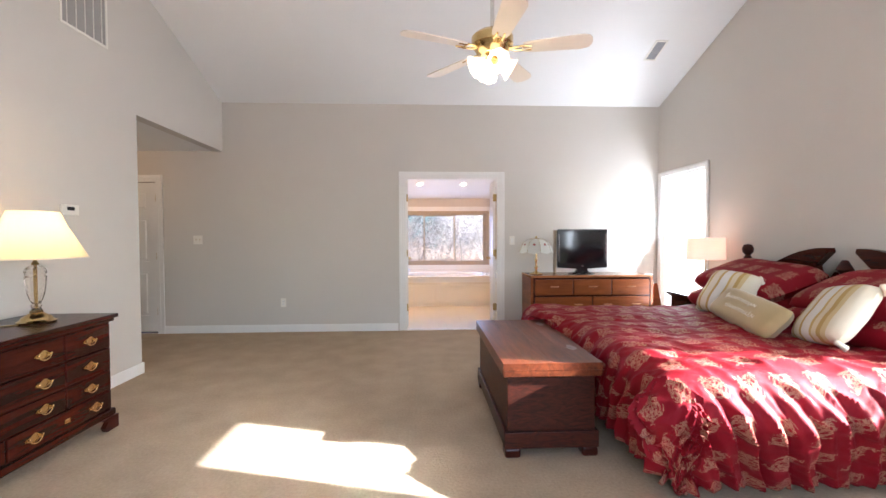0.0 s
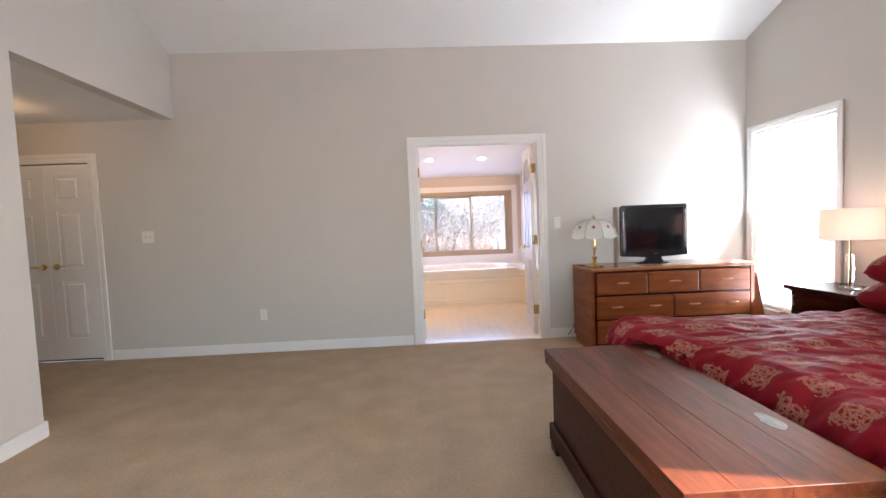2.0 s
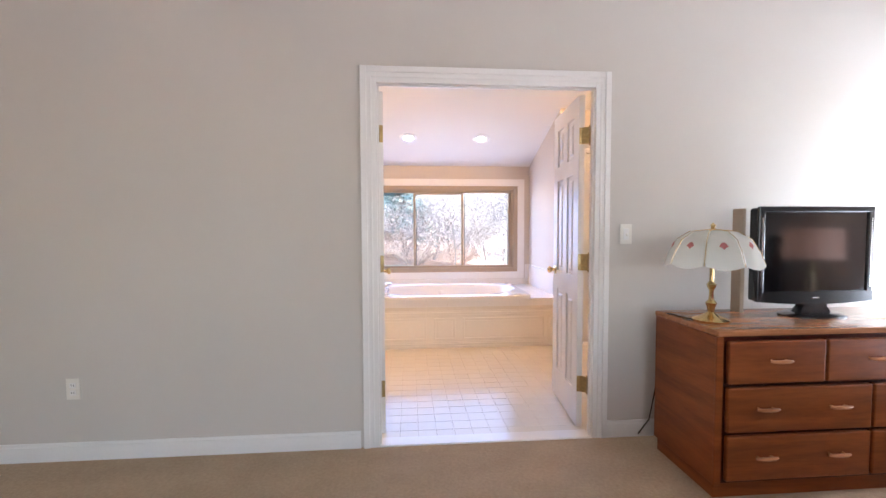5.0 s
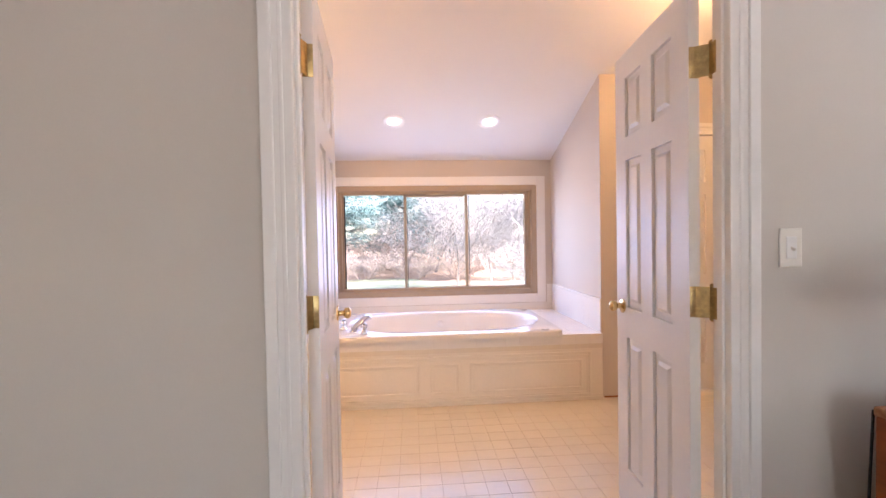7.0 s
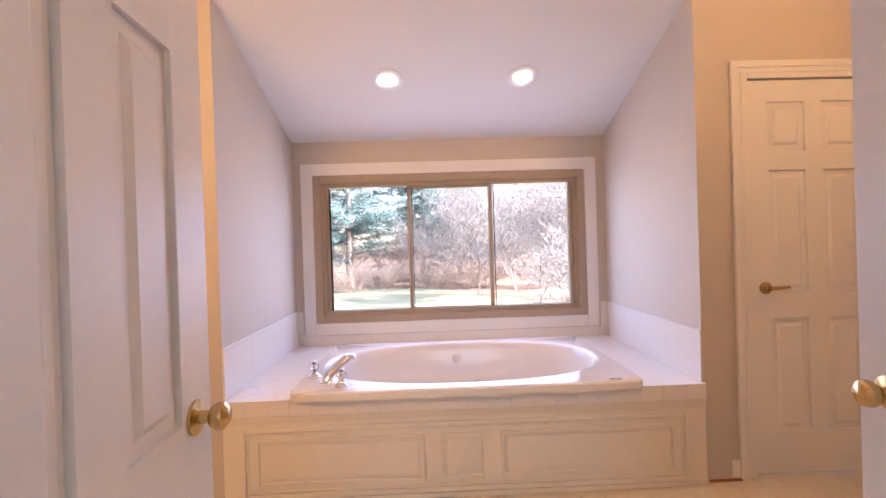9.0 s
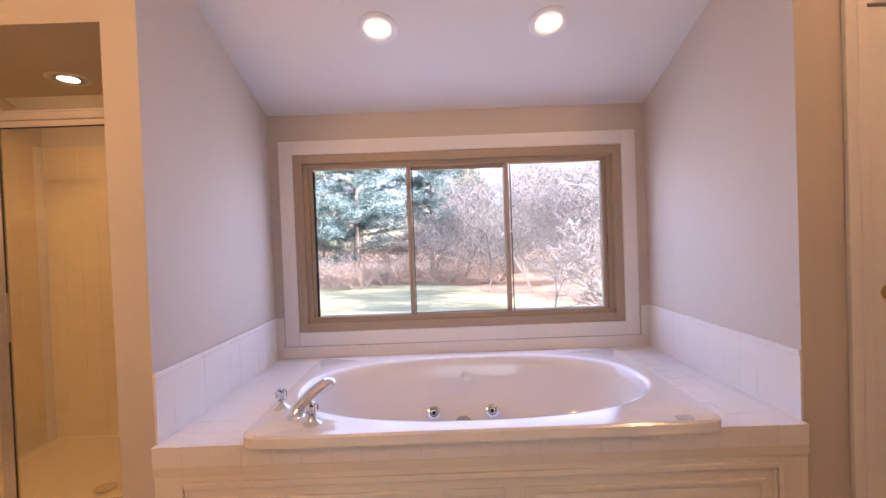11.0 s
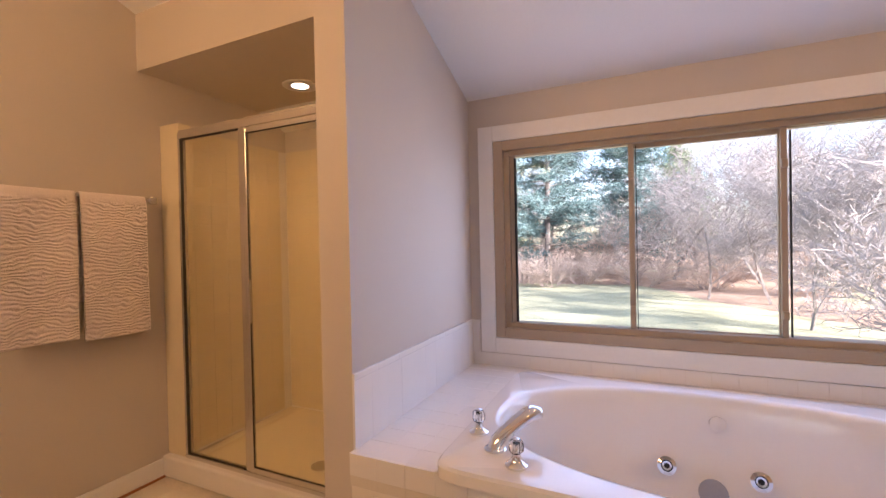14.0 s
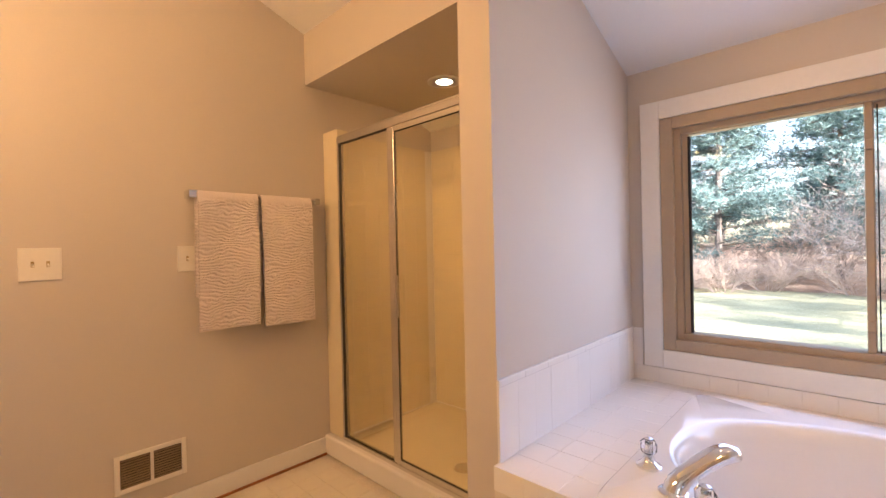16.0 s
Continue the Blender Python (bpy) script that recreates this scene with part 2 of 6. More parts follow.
# ---- helpers for meshes ----


def link_mesh(name, bm, material, smooth=False):
    me = bpy.data.meshes.new(name)
    bmesh.ops.recalc_face_normals(bm, faces=bm.faces)
    bm.to_mesh(me)
    bm.free()
    for f in me.polygons:
        f.use_smooth = smooth
    if smooth and len(me.polygons):
        me.set_sharp_from_angle(angle=radians(38))
    me.materials.append(M[material] if isinstance(material, str) else material)
    return new(name, me)


def part(name, bm, material, parent, label="", smooth=False):
    ob = link_mesh(name, bm, material, smooth)
    ob.parent = parent
    return tagged(ob, label)


def structure(name, bm, material, label="", smooth=False):
    return tagged(link_mesh(name, bm, material, smooth), label, "", "", "structure")


def thing(name, where, turn, label, category, group=""):
    ob = new(name)
    ob.empty_display_size = 0.1
    ob.matrix_world = pose(*where, 0, 0, turn)
    return tagged(ob, label, category, group)


def box(x0, x1, y0, y1, z0, z1, bevel=0.0, bm=None, seg=2):
    own = bmesh.new()
    bmesh.ops.create_cube(own, size=1.0, matrix=Matrix.Translation(((x0 + x1) / 2, (y0 + y1) / 2, (z0 + z1) / 2)) @ Matrix.Diagonal((abs(x1 - x0), abs(y1 - y0), abs(z1 - z0), 1)))
    if bevel:
        bmesh.ops.bevel(own, geom=own.edges[:], offset=bevel, segments=seg, profile=0.5, affect="EDGES")
    if bm is None:
        return own
    join(bm, own)
    return bm


def join(bm, other, m=None):
    if m is not None:
        bmesh.ops.transform(other, matrix=m, verts=other.verts)
    me = bpy.data.meshes.new("tmp")
    other.to_mesh(me)
    other.free()
    bm.from_mesh(me)
    bpy.data.meshes.remove(me)
    return bm


def lathe(profile, seg=28, m=None, bm=None, wave=None):
    """Turns (radius, height) pairs round z."""
    own = bmesh.new()
    rings = []
    for k, (r, z) in enumerate(profile):
        ring = []
        for i in range(seg):
            a = 2 * math.pi * i / seg
            rr = max(r, 1e-4) * (1 + (wave(k, a) if wave else 0))
            ring.append(own.verts.new((rr * math.cos(a), rr * math.sin(a), z)))
        rings.append(ring)
    for a, b in zip(rings, rings[1:]):
        for i in range(seg):
            j = (i + 1) % seg
            own.faces.new((a[i], a[j], b[j], b[i]))
    if profile[0][0] > 2e-4:
        own.faces.new(rings[0])
    if profile[-1][0] > 2e-4:
        own.faces.new(rings[-1])
    if m is not None:
        bmesh.ops.transform(own, matrix=m, verts=own.verts)
    return join(bm, own) if bm is not None else own


def tube(points, radii, seg=10, bm=None, flat=1.0):
    """A round bar along points, with a radius at each."""
    bm = bmesh.new() if bm is None else bm
    pts = [Vector(p) for p in points]
    if isinstance(radii, (int, float)):
        radii = [radii] * len(pts)
    rings = []
    for i, p in enumerate(pts):
        d = (pts[min(i + 1, len(pts) - 1)] - pts[max(i - 1, 0)]).normalized()
        side = d.cross(Vector((0, 0, 1)))
        side = Vector((1, 0, 0)) if side.length < 1e-3 else side.normalized()
        up = side.cross(d)
        rings.append([bm.verts.new(p + radii[i] * (math.cos(2 * math.pi * k / seg) * side + flat * math.sin(2 * math.pi * k / seg) * up)) for k in range(seg)])
    for a, b in zip(rings, rings[1:]):
        for k in range(seg):
            bm.faces.new((a[k], a[(k + 1) % seg], b[(k + 1) % seg], b[k]))
    bm.faces.new(rings[0])
    bm.faces.new(rings[-1])
    return bm


def prism(outline, axis, a, b, bm=None):
    """A flat outline drawn out along an axis from a to b. outline: pairs in the two other axes, in xyz order."""
    bm = bmesh.new() if bm is None else bm

    def at(p, v):
        return {"x": (v, p[0], p[1]), "y": (p[0], v, p[1]), "z": (p[0], p[1], v)}[axis]
    lo, hi = [bm.verts.new(at(p, a)) for p in outline], [bm.verts.new(at(p, b)) for p in outline]
    bm.faces.new(lo)
    bm.faces.new(hi)
    n = len(outline)
    for i in range(n):
        bm.faces.new((lo[i], lo[(i + 1) % n], hi[(i + 1) % n], hi[i]))
    return bm


def panel(w, h, d, bevel, raised=0.006):
    """A fielded panel centred at the origin in x and z, its face towards -y."""
    bm = bmesh.new()
    a, b = w / 2, h / 2
    rows = [(a, b, 0), (a - bevel, b - bevel, -d * 0.2), (a - 2.2 * bevel, b - 2.2 * bevel, -d * 0.2), (a - 3.4 * bevel, b - 3.4 * bevel, -d)]
    rings = [[bm.verts.new((sx * x, y, sz * z)) for sx, sz in ((-1, -1), (1, -1), (1, 1), (-1, 1))] for x, z, y in rows]
    for p, q in zip(rings, rings[1:]):
        for i in range(4):
            bm.faces.new((p[i], p[(i + 1) % 4], q[(i + 1) % 4], q[i]))
    bm.faces.new(rings[-1])
    return bm


# ---- large structure ----
FAR, LEFT, RIGHT, BACK, RIDGE = 5.93, -2.17, 3.665, -1.0, 2.97
SLOPE = 0.362


def roof_z(y):
    return 3.018 + SLOPE * (FAR - max(y, 2 * RIDGE - y))


floor = structure("floor", box(-4.5, RIGHT, BACK, FAR + 0.03, -0.12, 0.0), "carpet", "beige cut-pile carpet with worn paths")

# far wall with the bathroom doorway and the hall door
DX0, DX1, DH = 0.210, 1.452, 2.04
bm = bmesh.new()
T = 0.06
box(-3.03, DX0 - 0.02, FAR, FAR + T, 0, 3.3, bm=bm)
box(-3.93, -3.03, FAR, FAR + T, 1.985, 3.3, bm=bm)
box(-3.93, -3.03, FAR + 0.05, FAR + T, 0, 1.985, bm=bm)
box(DX1 + 0.02, RIGHT + 0.15, FAR, FAR + T, 0, 3.3, bm=bm)
box(DX0 - 0.02, DX1 + 0.02, FAR, FAR + T, DH + 0.02, 3.3, bm=bm)
box(-4.5, -3.93, FAR, FAR + T, 0, 3.3, bm=bm)
structure("wall_north", bm, "wall", "greige painted wall with a double doorway")

# left wall, beam over the hall opening, hall walls
HALL = 4.247
bm = prism([(BACK, 0), (HALL, 0), (HALL, 2.38), (FAR, 2.38), (FAR, roof_z(FAR)), (RIDGE, roof_z(RIDGE)), (BACK, roof_z(BACK))], "x", LEFT - 0.12, LEFT)
structure("wall_west", bm, "wall", "pale painted wall that opens into a low hall")
structure("hall_wall", box(-4.5, LEFT - 0.12, HALL - 0.12, HALL, 0, 2.38), "wall")
structure("hall_end_wall", box(-4.6, -4.5, HALL - 0.12, FAR + T, 0, 2.5), "wall")
structure("hall_ceiling", box(-4.5, LEFT - 0.12, HALL - 0.12, FAR, 2.384, 2.5), "ceiling")

# right wall with two windows
W1, W2 = (4.928, 5.833, 0.27, 2.05), (1.26, 1.89, 0.30, 2.355)
bm = bmesh.new()
X0, X1 = RIGHT, RIGHT + 0.15
box(X0, X1, BACK - 0.15, W2[0], 0, 3.0, bm=bm)
box(X0, X1, W2[0], W2[1], 0, W2[2], bm=bm)
box(X0, X1, W2[0], W2[1], W2[3], 3.0, bm=bm)
box(X0, X1, W2[1], W1[0], 0, 3.0, bm=bm)
box(X0, X1, W1[0], W1[1], 0, W1[2], bm=bm)
box(X0, X1, W1[0], W1[1], W1[3], 3.0, bm=bm)
box(X0, X1, W1[1], FAR, 0, 3.0, bm=bm)
prism([(BACK - 0.15, 3.0), (FAR, 3.0), (FAR, roof_z(FAR)), (RIDGE, roof_z(RIDGE)), (BACK - 0.15, 3.0)][:4] + [(BACK - 0.15, max(3.0, roof_z(BACK)) + 0.01)], "x", X0, X1, bm)
structure("wall_east", bm, "wall", "greige painted gable wall with tall windows")

# back wall with an unseen opening added behind the walker for fill light
bm = bmesh.new()
box(LEFT - 0.12, -0.3, BACK - 0.15, BACK, 0, 3.0, bm=bm)
box(2.1, RIGHT, BACK - 0.15, BACK, 0, 3.0, bm=bm)
box(-0.3, 2.1, BACK - 0.15, BACK, 0, 0.25, bm=bm)
box(-0.3, 2.1, BACK - 0.15, BACK, 2.25, 3.0, bm=bm)
structure("wall_south", bm, "wall")

# vaulted ceiling
bm = prism([(BACK - 0.15, roof_z(BACK - 0.15)), (RIDGE, roof_z(RIDGE)), (FAR, roof_z(FAR)), (FAR, roof_z(FAR) + 0.2), (RIDGE, roof_z(RIDGE) + 0.2), (BACK - 0.15, roof_z(BACK - 0.15) + 0.2)], "x", LEFT - 0.12, RIGHT + 0.15)
structure("ceiling", bm, "ceiling", "white vaulted drywall ceiling")

# bathroom shell
BW, BN, BF = -1.85, 9.092, FAR + T        # left wall, window wall, wall beside the bedroom
AL, AR, AF, DECK = -0.417, 1.972, 7.93, 0.508  # bath alcove and its deck
BSL = 0.375


def bath_z(y):
    return 2.055 + BSL * (BN - y)


structure("bath_floor", box(BW, 3.3, FAR + 0.03, BN, -0.12, -0.0006), "grout")
bm = prism([(BF, 0), (BN + 0.15, 0), (BN + 0.15, bath_z(BN)), (BF, bath_z(BF))], "x", BW - 0.12, BW)
structure("bath_wall_west", bm, "bathwall", "warm beige painted bathroom wall")
bm = prism([(BF, 0), (AF + 0.03, 0), (AF + 0.03, bath_z(AF)), (BF, bath_z(BF))], "x", 3.3, 3.42)
structure("bath_wall_east", bm, "bathwall")
bm = prism([(BF, bath_z(BF)), (BN + 0.15, bath_z(BN + 0.15)), (BN + 0.15, bath_z(BN + 0.15) + 0.15), (BF, bath_z(BF) + 0.15)], "x", BW - 0.12, 3.42)
structure("bath_ceiling", bm, "ceiling", "white sloping bathroom ceiling")
structure("bath_wall_south", box(BW, DX0 - 0.02, BF + 0.001, BF + 0.006, 0, 3.2), "bathwall")
structure("bath_wall_south_right", box(DX1 + 0.02, 3.3, BF + 0.001, BF + 0.006, 0, 3.2), "bathwall")
# window wall
BX0, BX1, BZ0, BZ1 = -0.265, 1.816, 0.673, 1.798
bm = bmesh.new()
box(BW - 0.12, BX0, BN, BN + 0.15, 0, 2.06, bm=bm)
box(BX1, AR + 0.14, BN, BN + 0.15, 0, 2.06, bm=bm)
box(BX0, BX1, BN, BN + 0.15, 0, BZ0, bm=bm)
box(BX0, BX1, BN, BN + 0.15, BZ1, 2.06, bm=bm)
structure("bath_wall_north", bm, "bathwall")
# partition between shower and bath; the wall right of the bath with the closet door
bm = prism([(AF, 0), (BN, 0), (BN, bath_z(BN)), (AF, bath_z(AF))], "x", -0.55, AL)
structure("bath_partition", bm, "bathwall")
CX0, CX1, CY = 2.25, 2.95, AF + 0.03
bm = prism([(AF, 0), (BN, 0), (BN, bath_z(BN)), (AF, bath_z(AF))], "x", AR, AR + 0.14)
box(AR + 0.14, CX0, CY - 0.01, CY + 0.1, 0, 2.5, bm=bm)
box(CX1, 3.42, CY - 0.01, CY + 0.1, 0, 2.5, bm=bm)
box(CX0, CX1, CY - 0.01, CY + 0.1, 2.04, 2.5, bm=bm)
structure("bath_wall_closet", bm, "bathwall")
structure("closet_back", box(AR + 0.14, 3.42, CY + 0.55, CY + 0.6, 0, 2.5), "dark")
# shower soffit and shower ceiling
bm = prism([(8.08, 2.143), (BN, 2.143), (BN, bath_z(BN) + 0.1), (8.08, bath_z(8.08))], "x", BW, -0.55)
structure("shower_soffit", bm, "bathwall", "painted soffit over the shower")

# skirtings
def skirting(name, x0, x1, y0, y1, h=0.1):
    bm = box(x0, x1, y0, y1, 0, h - 0.018, 0.002)
    if abs(x1 - x0) > abs(y1 - y0):
        box(x0, x1, (y0 + 0.004) if name.endswith("n") else y0, y1, h - 0.02, h, 0.003, bm)
    else:
        box(x0, x1, y0, y1, h - 0.02, h, 0.003, bm)
    structure("baseboard", bm, "trim")


skirting("n", -2.94, DX0 - 0.105, FAR - 0.014, FAR - 0.001)
skirting("n", DX1 + 0.09, RIGHT, FAR - 0.014, FAR - 0.001)
skirting("w", LEFT + 0.001, LEFT + 0.014, BACK, HALL + 0.014)
skirting("h", -4.5, LEFT + 0.014, HALL + 0.001, HALL + 0.014)
skirting("e", RIGHT - 0.014, RIGHT - 0.001, BACK, FAR - 0.014)
skirting("bw", BW + 0.001, BW + 0.014, BF + 0.02, 8.17)
skirting("bc", AR + 0.02, CX0 - 0.09, CY - 0.026, CY - 0.011)
structure("floor_strip", box(BW + 0.014, BW + 0.024, BF + 0.02, 8.17, 0.0, 0.012, 0.002), "baseorange", "bare brown wood strip under the baseboard")
structure("floor_strip", box(AR + 0.02, CX0 - 0.09, CY - 0.036, CY - 0.0265, 0.0, 0.012, 0.002), "baseorange")


def casing(name, axis, a, b, z0, z1, face, out, w=0.088, sill=False, depth=0.02, material="trim", flat=False):
    """Moulded trim round an opening a..b by z0..z1 on the wall plane at face; out is -1 or 1, the side it stands proud on."""
    bm = bmesh.new()

    def bar(p0, p1, q0, q1, d0, d1, bev):
        lo, hi = sorted((face + out * d0, face + out * d1))
        if axis == "x":
            box(p0, p1, lo, hi, q0, q1, bev, bm)
        else:
            box(lo, hi, p0, p1, q0, q1, bev, bm)
    for d, i, o in ((depth, 0.0, w),) if flat else ((depth * 0.6, 0.0, w), (depth, w * 0.62, w), (depth * 0.78, w * 0.30, w * 0.44)):
        bar(a - o, a - i, z0 - (o if sill else 0), z1 + o, 0.0005, d, 0.003)
        bar(b + i, b + o, z0 - (o if sill else 0), z1 + o, 0.0005, d, 0.003)
        bar(a - i, b + i, z1 + i, z1 + o, 0.0005, d - 0.0006, 0.003)
        if sill:
            bar(a - i, b + i, z0 - o, z0 - i, 0.0005, d - 0.0006, 0.003)
    return structure(name, bm, material)


casing("trim", "x", DX0, DX1, 0, DH, FAR, -1)
casing("trim", "x", -3.93, -3.03, 0, 1.985, FAR, -1)
casing("trim", "x", CX0, CX1, 0, 2.035, CY - 0.01, -1)
casing("trim", "x", BX0, BX1, BZ0, BZ1, BN, -1, sill=True, depth=0.018, flat=True)
casing("trim", "y", W1[0], W1[1], W1[2], W1[3], RIGHT, -1, w=0.06, sill=True)
casing("trim", "y", W2[0], W2[1], W2[2], W2[3], RIGHT, -1, w=0.06, sill=True)
# jambs of the double doorway
bm = box(DX0 - 0.0195, DX0, FAR - 0.004, BF + 0.004, 0, DH, 0.002)
box(DX1, DX1 + 0.0195, FAR - 0.004, BF + 0.004, 0, DH, 0.002, bm)
box(DX0 - 0.0195, DX1 + 0.0195, FAR - 0.004, BF + 0.004, DH, DH + 0.0195, 0.002, bm)
box(DX0, DX0 + 0.010, FAR + 0.012, FAR + 0.035, 0, DH, 0.002, bm)
box(DX1 - 0.010, DX1, FAR + 0.012, FAR + 0.035, 0, DH, 0.002, bm)
box(DX0, DX1, FAR + 0.012, FAR + 0.035, DH - 0.012, DH, 0.002, bm)
structure("door_jamb", bm, "trim")
structure("threshold", box(DX0, DX1, FAR - 0.01, FAR + 0.09, -0.01, 0.008, 0.003), "whitetile", "pale stone threshold between carpet and tile")

# ---- doors ----


def six_panel_door(name, w, h, where, turn, label, knob_x, knob_z=0.95, lever=False, t=0.035, group="", columns=2):
    """A panelled leaf in the xz plane, hinged at x=0, with its faces at y = -t/2 and t/2."""
    d = thing(name, where, turn, label, "door", group)
    d["kind"] = "structure"
    st, mid = 0.105 if w < 0.7 else 0.115, 0.09 if columns == 2 else 0.0
    rails = [(0, 0.22), (0.80, 0.93), (h - 0.46, h - 0.36), (h - 0.11, h)]
    bm = bmesh.new()
    box(0, st, -t / 2, t / 2, 0.008, h, 0.0015, bm)
    box(w - st, w, -t / 2, t / 2, 0.008, h, 0.0015, bm)
    if columns == 2:
        box(w / 2 - mid / 2, w / 2 + mid / 2, -t / 2 + 0.0003, t / 2 - 0.0003, 0.01, h - 0.01, 0.0, bm)
    for a, b in rails:
        box(st * 0.98, w - st * 0.98, -t / 2 + 0.0002, t / 2 - 0.0002, max(a, 0.009), b, 0.001, bm)
    box(st * 0.9, w - st * 0.9, -t / 2 + 0.012, t / 2 - 0.012, 0.02, h - 0.02, 0.0, bm)
    part("leaf", bm, "trim", d)
    pw = (w - 2 * st - mid) / columns
    for (a0, a), (b, b0) in zip(rails, rails[1:]):
        for cx in (st + pw / 2, w - st - pw / 2)[:columns]:
            for s in (0, 180):
                bm = panel(pw - 0.006, (b - a) - 0.006, 0.010, 0.011)
                bmesh.ops.transform(bm, matrix=pose(cx, 0, (a + b) / 2, 0, 0, s) @ pose(0, -t / 2 + 0.0115, 0), verts=bm.verts)
                part("panel", bm, "trim", d)
    for s in (-1, 1):
        bm = lathe([(0.0, 0), (0.031, 0.0), (0.031, 0.006), (0.012, 0.010), (0.011, 0.030)], 20)
        if lever:
            tube([(0, 0, 0.036), (-0.03 * (1 if knob_x > w / 2 else -1), 0, 0.04), (-0.10 * (1 if knob_x > w / 2 else -1), 0.004, 0.036)], [0.012, 0.010, 0.007], 10, bm)
        else:
            lathe([(0.011, 0.026), (0.020, 0.031), (0.0245, 0.041), (0.023, 0.051), (0.014, 0.058), (0.0, 0.060)], 20, None, bm)
        bmesh.ops.transform(bm, matrix=pose(knob_x, s * t / 2, knob_z, -90 * s, 0, 0), verts=bm.verts)
        part("knob", bm, "brass", d, "brass door knob", True)
    return d


# the double doors open into the bathroom, standing past square
DW = 0.59
dl = six_panel_door("door_1", DW, 2.02, (0.220, 6.05, 0.012), 94.2, "white six-panel bathroom door standing open", DW - 0.065, 0.93)
dr = six_panel_door("door_2", DW, 2.02, (1.4175, 6.03, 0.012), 84.9, "white six-panel bathroom door standing open", DW - 0.065, 0.93)
for z in (0.29, 1.035, 1.79):
    for d, jamb, s in ((dl, DX0, 1), (dr, DX1, -1)):
        back = d.matrix_world.inverted()
        pin = Vector((jamb - s * 0.004, BF + 0.012, z))
        bm = tube([pin - Vector((0, 0, 0.05)), pin + Vector((0, 0, 0.05))], 0.0075, 10)
        for k in (-1, 1):
            lathe([(0.0075, 0.0), (0.009, 0.003), (0.005, 0.009), (0.0, 0.010)], 10, pose(pin.x, pin.y, z + k * 0.05, 0 if k > 0 else 180, 0, 0), bm)
        box(*sorted((jamb + s * 0.0005, jamb + s * 0.003)), FAR + 0.036, pin.y, z - 0.049, z + 0.049, 0.0008, bm)
        bmesh.ops.transform(bm, matrix=back, verts=bm.verts)
        box(-0.0035, -0.0005, -0.0165, 0.0165, z - 0.061, z + 0.037, 0.0008, bm)
        arm = box(0.0, 1.0, -0.0012, 0.0012, -0.049, 0.049)
        lo = back @ pin
        hi = Vector((-0.002, 0.0, lo.z))
        way = hi - lo
        join(bm, arm, Matrix.Translation(lo) @ pose(0, 0, 0, 0, 0, math.degrees(math.atan2(way.y, way.x))) @ Matrix.Diagonal((way.xy.length, 1, 1, 1)))
        for dz in (-0.034, 0.0, 0.034):
            lathe([(0.0045, 0.0), (0.0035, 0.0015), (0.0, 0.002)], 8, pose(-0.0035, 0.006 if dz else -0.007, z - 0.012 + dz, 0, -90, 0), bm)
        part("hinge", bm, "oldbrass", d, "tarnished brass butt hinge", True)
six_panel_door("door_5", 0.445, 1.957, (-3.927, FAR + 0.022, 0.018), 0, "narrow white three-panel hall door, closed", 0.385, lever=True, columns=1, group="pair of hall doors")
hd = six_panel_door("door_3", 0.445, 1.957, (-3.479, FAR + 0.022, 0.018), 0, "narrow white three-panel hall door, closed", 0.06, lever=True, columns=1, group="pair of hall doors")
# black sheet behind the hall doors, painted shade for the gaps round them
structure("hall_door_gap", box(-3.928, -3.032, FAR + 0.045, FAR + 0.0495, 0.002, 1.983), "dark")
for z in (0.28, 1.0, 1.75):
    bm = tube([(0.447, -0.022, z - 0.045), (0.447, -0.022, z + 0.045)], 0.007, 8)
    part("hinge", bm, "brass", hd, "", True)
cdoor = six_panel_door("door_4", CX1 - CX0 - 0.01, 2.02, (CX0 + 0.005, CY + 0.012, 0.008), 0, "white six-panel closet door, closed", 0.07, lever=True, knob_z=0.96)
structure("closet_door_jamb", box(CX0 - 0.0005, CX0 + 0.004, CY - 0.009, CY + 0.09, 0, 2.04), "trim")

# ---- windows ----


def sash_bars(bm, x0, x1, z0, z1, y0, y1, w):
    box(x0, x0 + w, y0, y1, z0, z1, 0.003, bm)
    box(x1 - w, x1, y0, y1, z0, z1, 0.003, bm)
    box(x0 + w, x1 - w, y0, y1, z0, z0 + w, 0.003, bm)
    box(x0 + w, x1 - w, y0, y1, z1 - w, z1, 0.003, bm)


wb = tagged(new("window_1"), "three-pane sliding window in a taupe metal frame", "window", "", "structure")
bm = bmesh.new()
sash_bars(bm, BX0 + 0.001, BX1 - 0.001, BZ0 + 0.001, BZ1 - 0.001, BN - 0.012, BN + 0.13, 0.055)
part("window_frame", bm, "taupe", wb)
bm = bmesh.new()
sash_bars(bm, BX0 + 0.05, BX1 - 0.05, BZ0 + 0.05, BZ1 - 0.05, BN + 0.02, BN + 0.11, 0.035)
part("inner_track", bm, "taupe", wb)
MX = (BX0 + 0.10, 0.459, 1.093, BX1 - 0.10)
for i in range(3):
    a, b = MX[i], MX[i + 1]
    yy = BN + (0.035 if i != 1 else 0.062)
    bm = bmesh.new()
    lo, hi = (a - 0.012, b + 0.012)
    sash_bars(bm, lo, hi, BZ0 + 0.062, BZ1 - (0.066 if i != 1 else 0.08), yy, yy + 0.022, 0.024 if i != 1 else 0.028)
    s = part("sash", bm, "taupe", wb)
    bm = box(lo + 0.02, hi - 0.02, yy + 0.009, yy + 0.013, BZ0 + 0.08, BZ1 - 0.085)
    p = part("pane", bm, "glass", s)
    p.visible_shadow = False
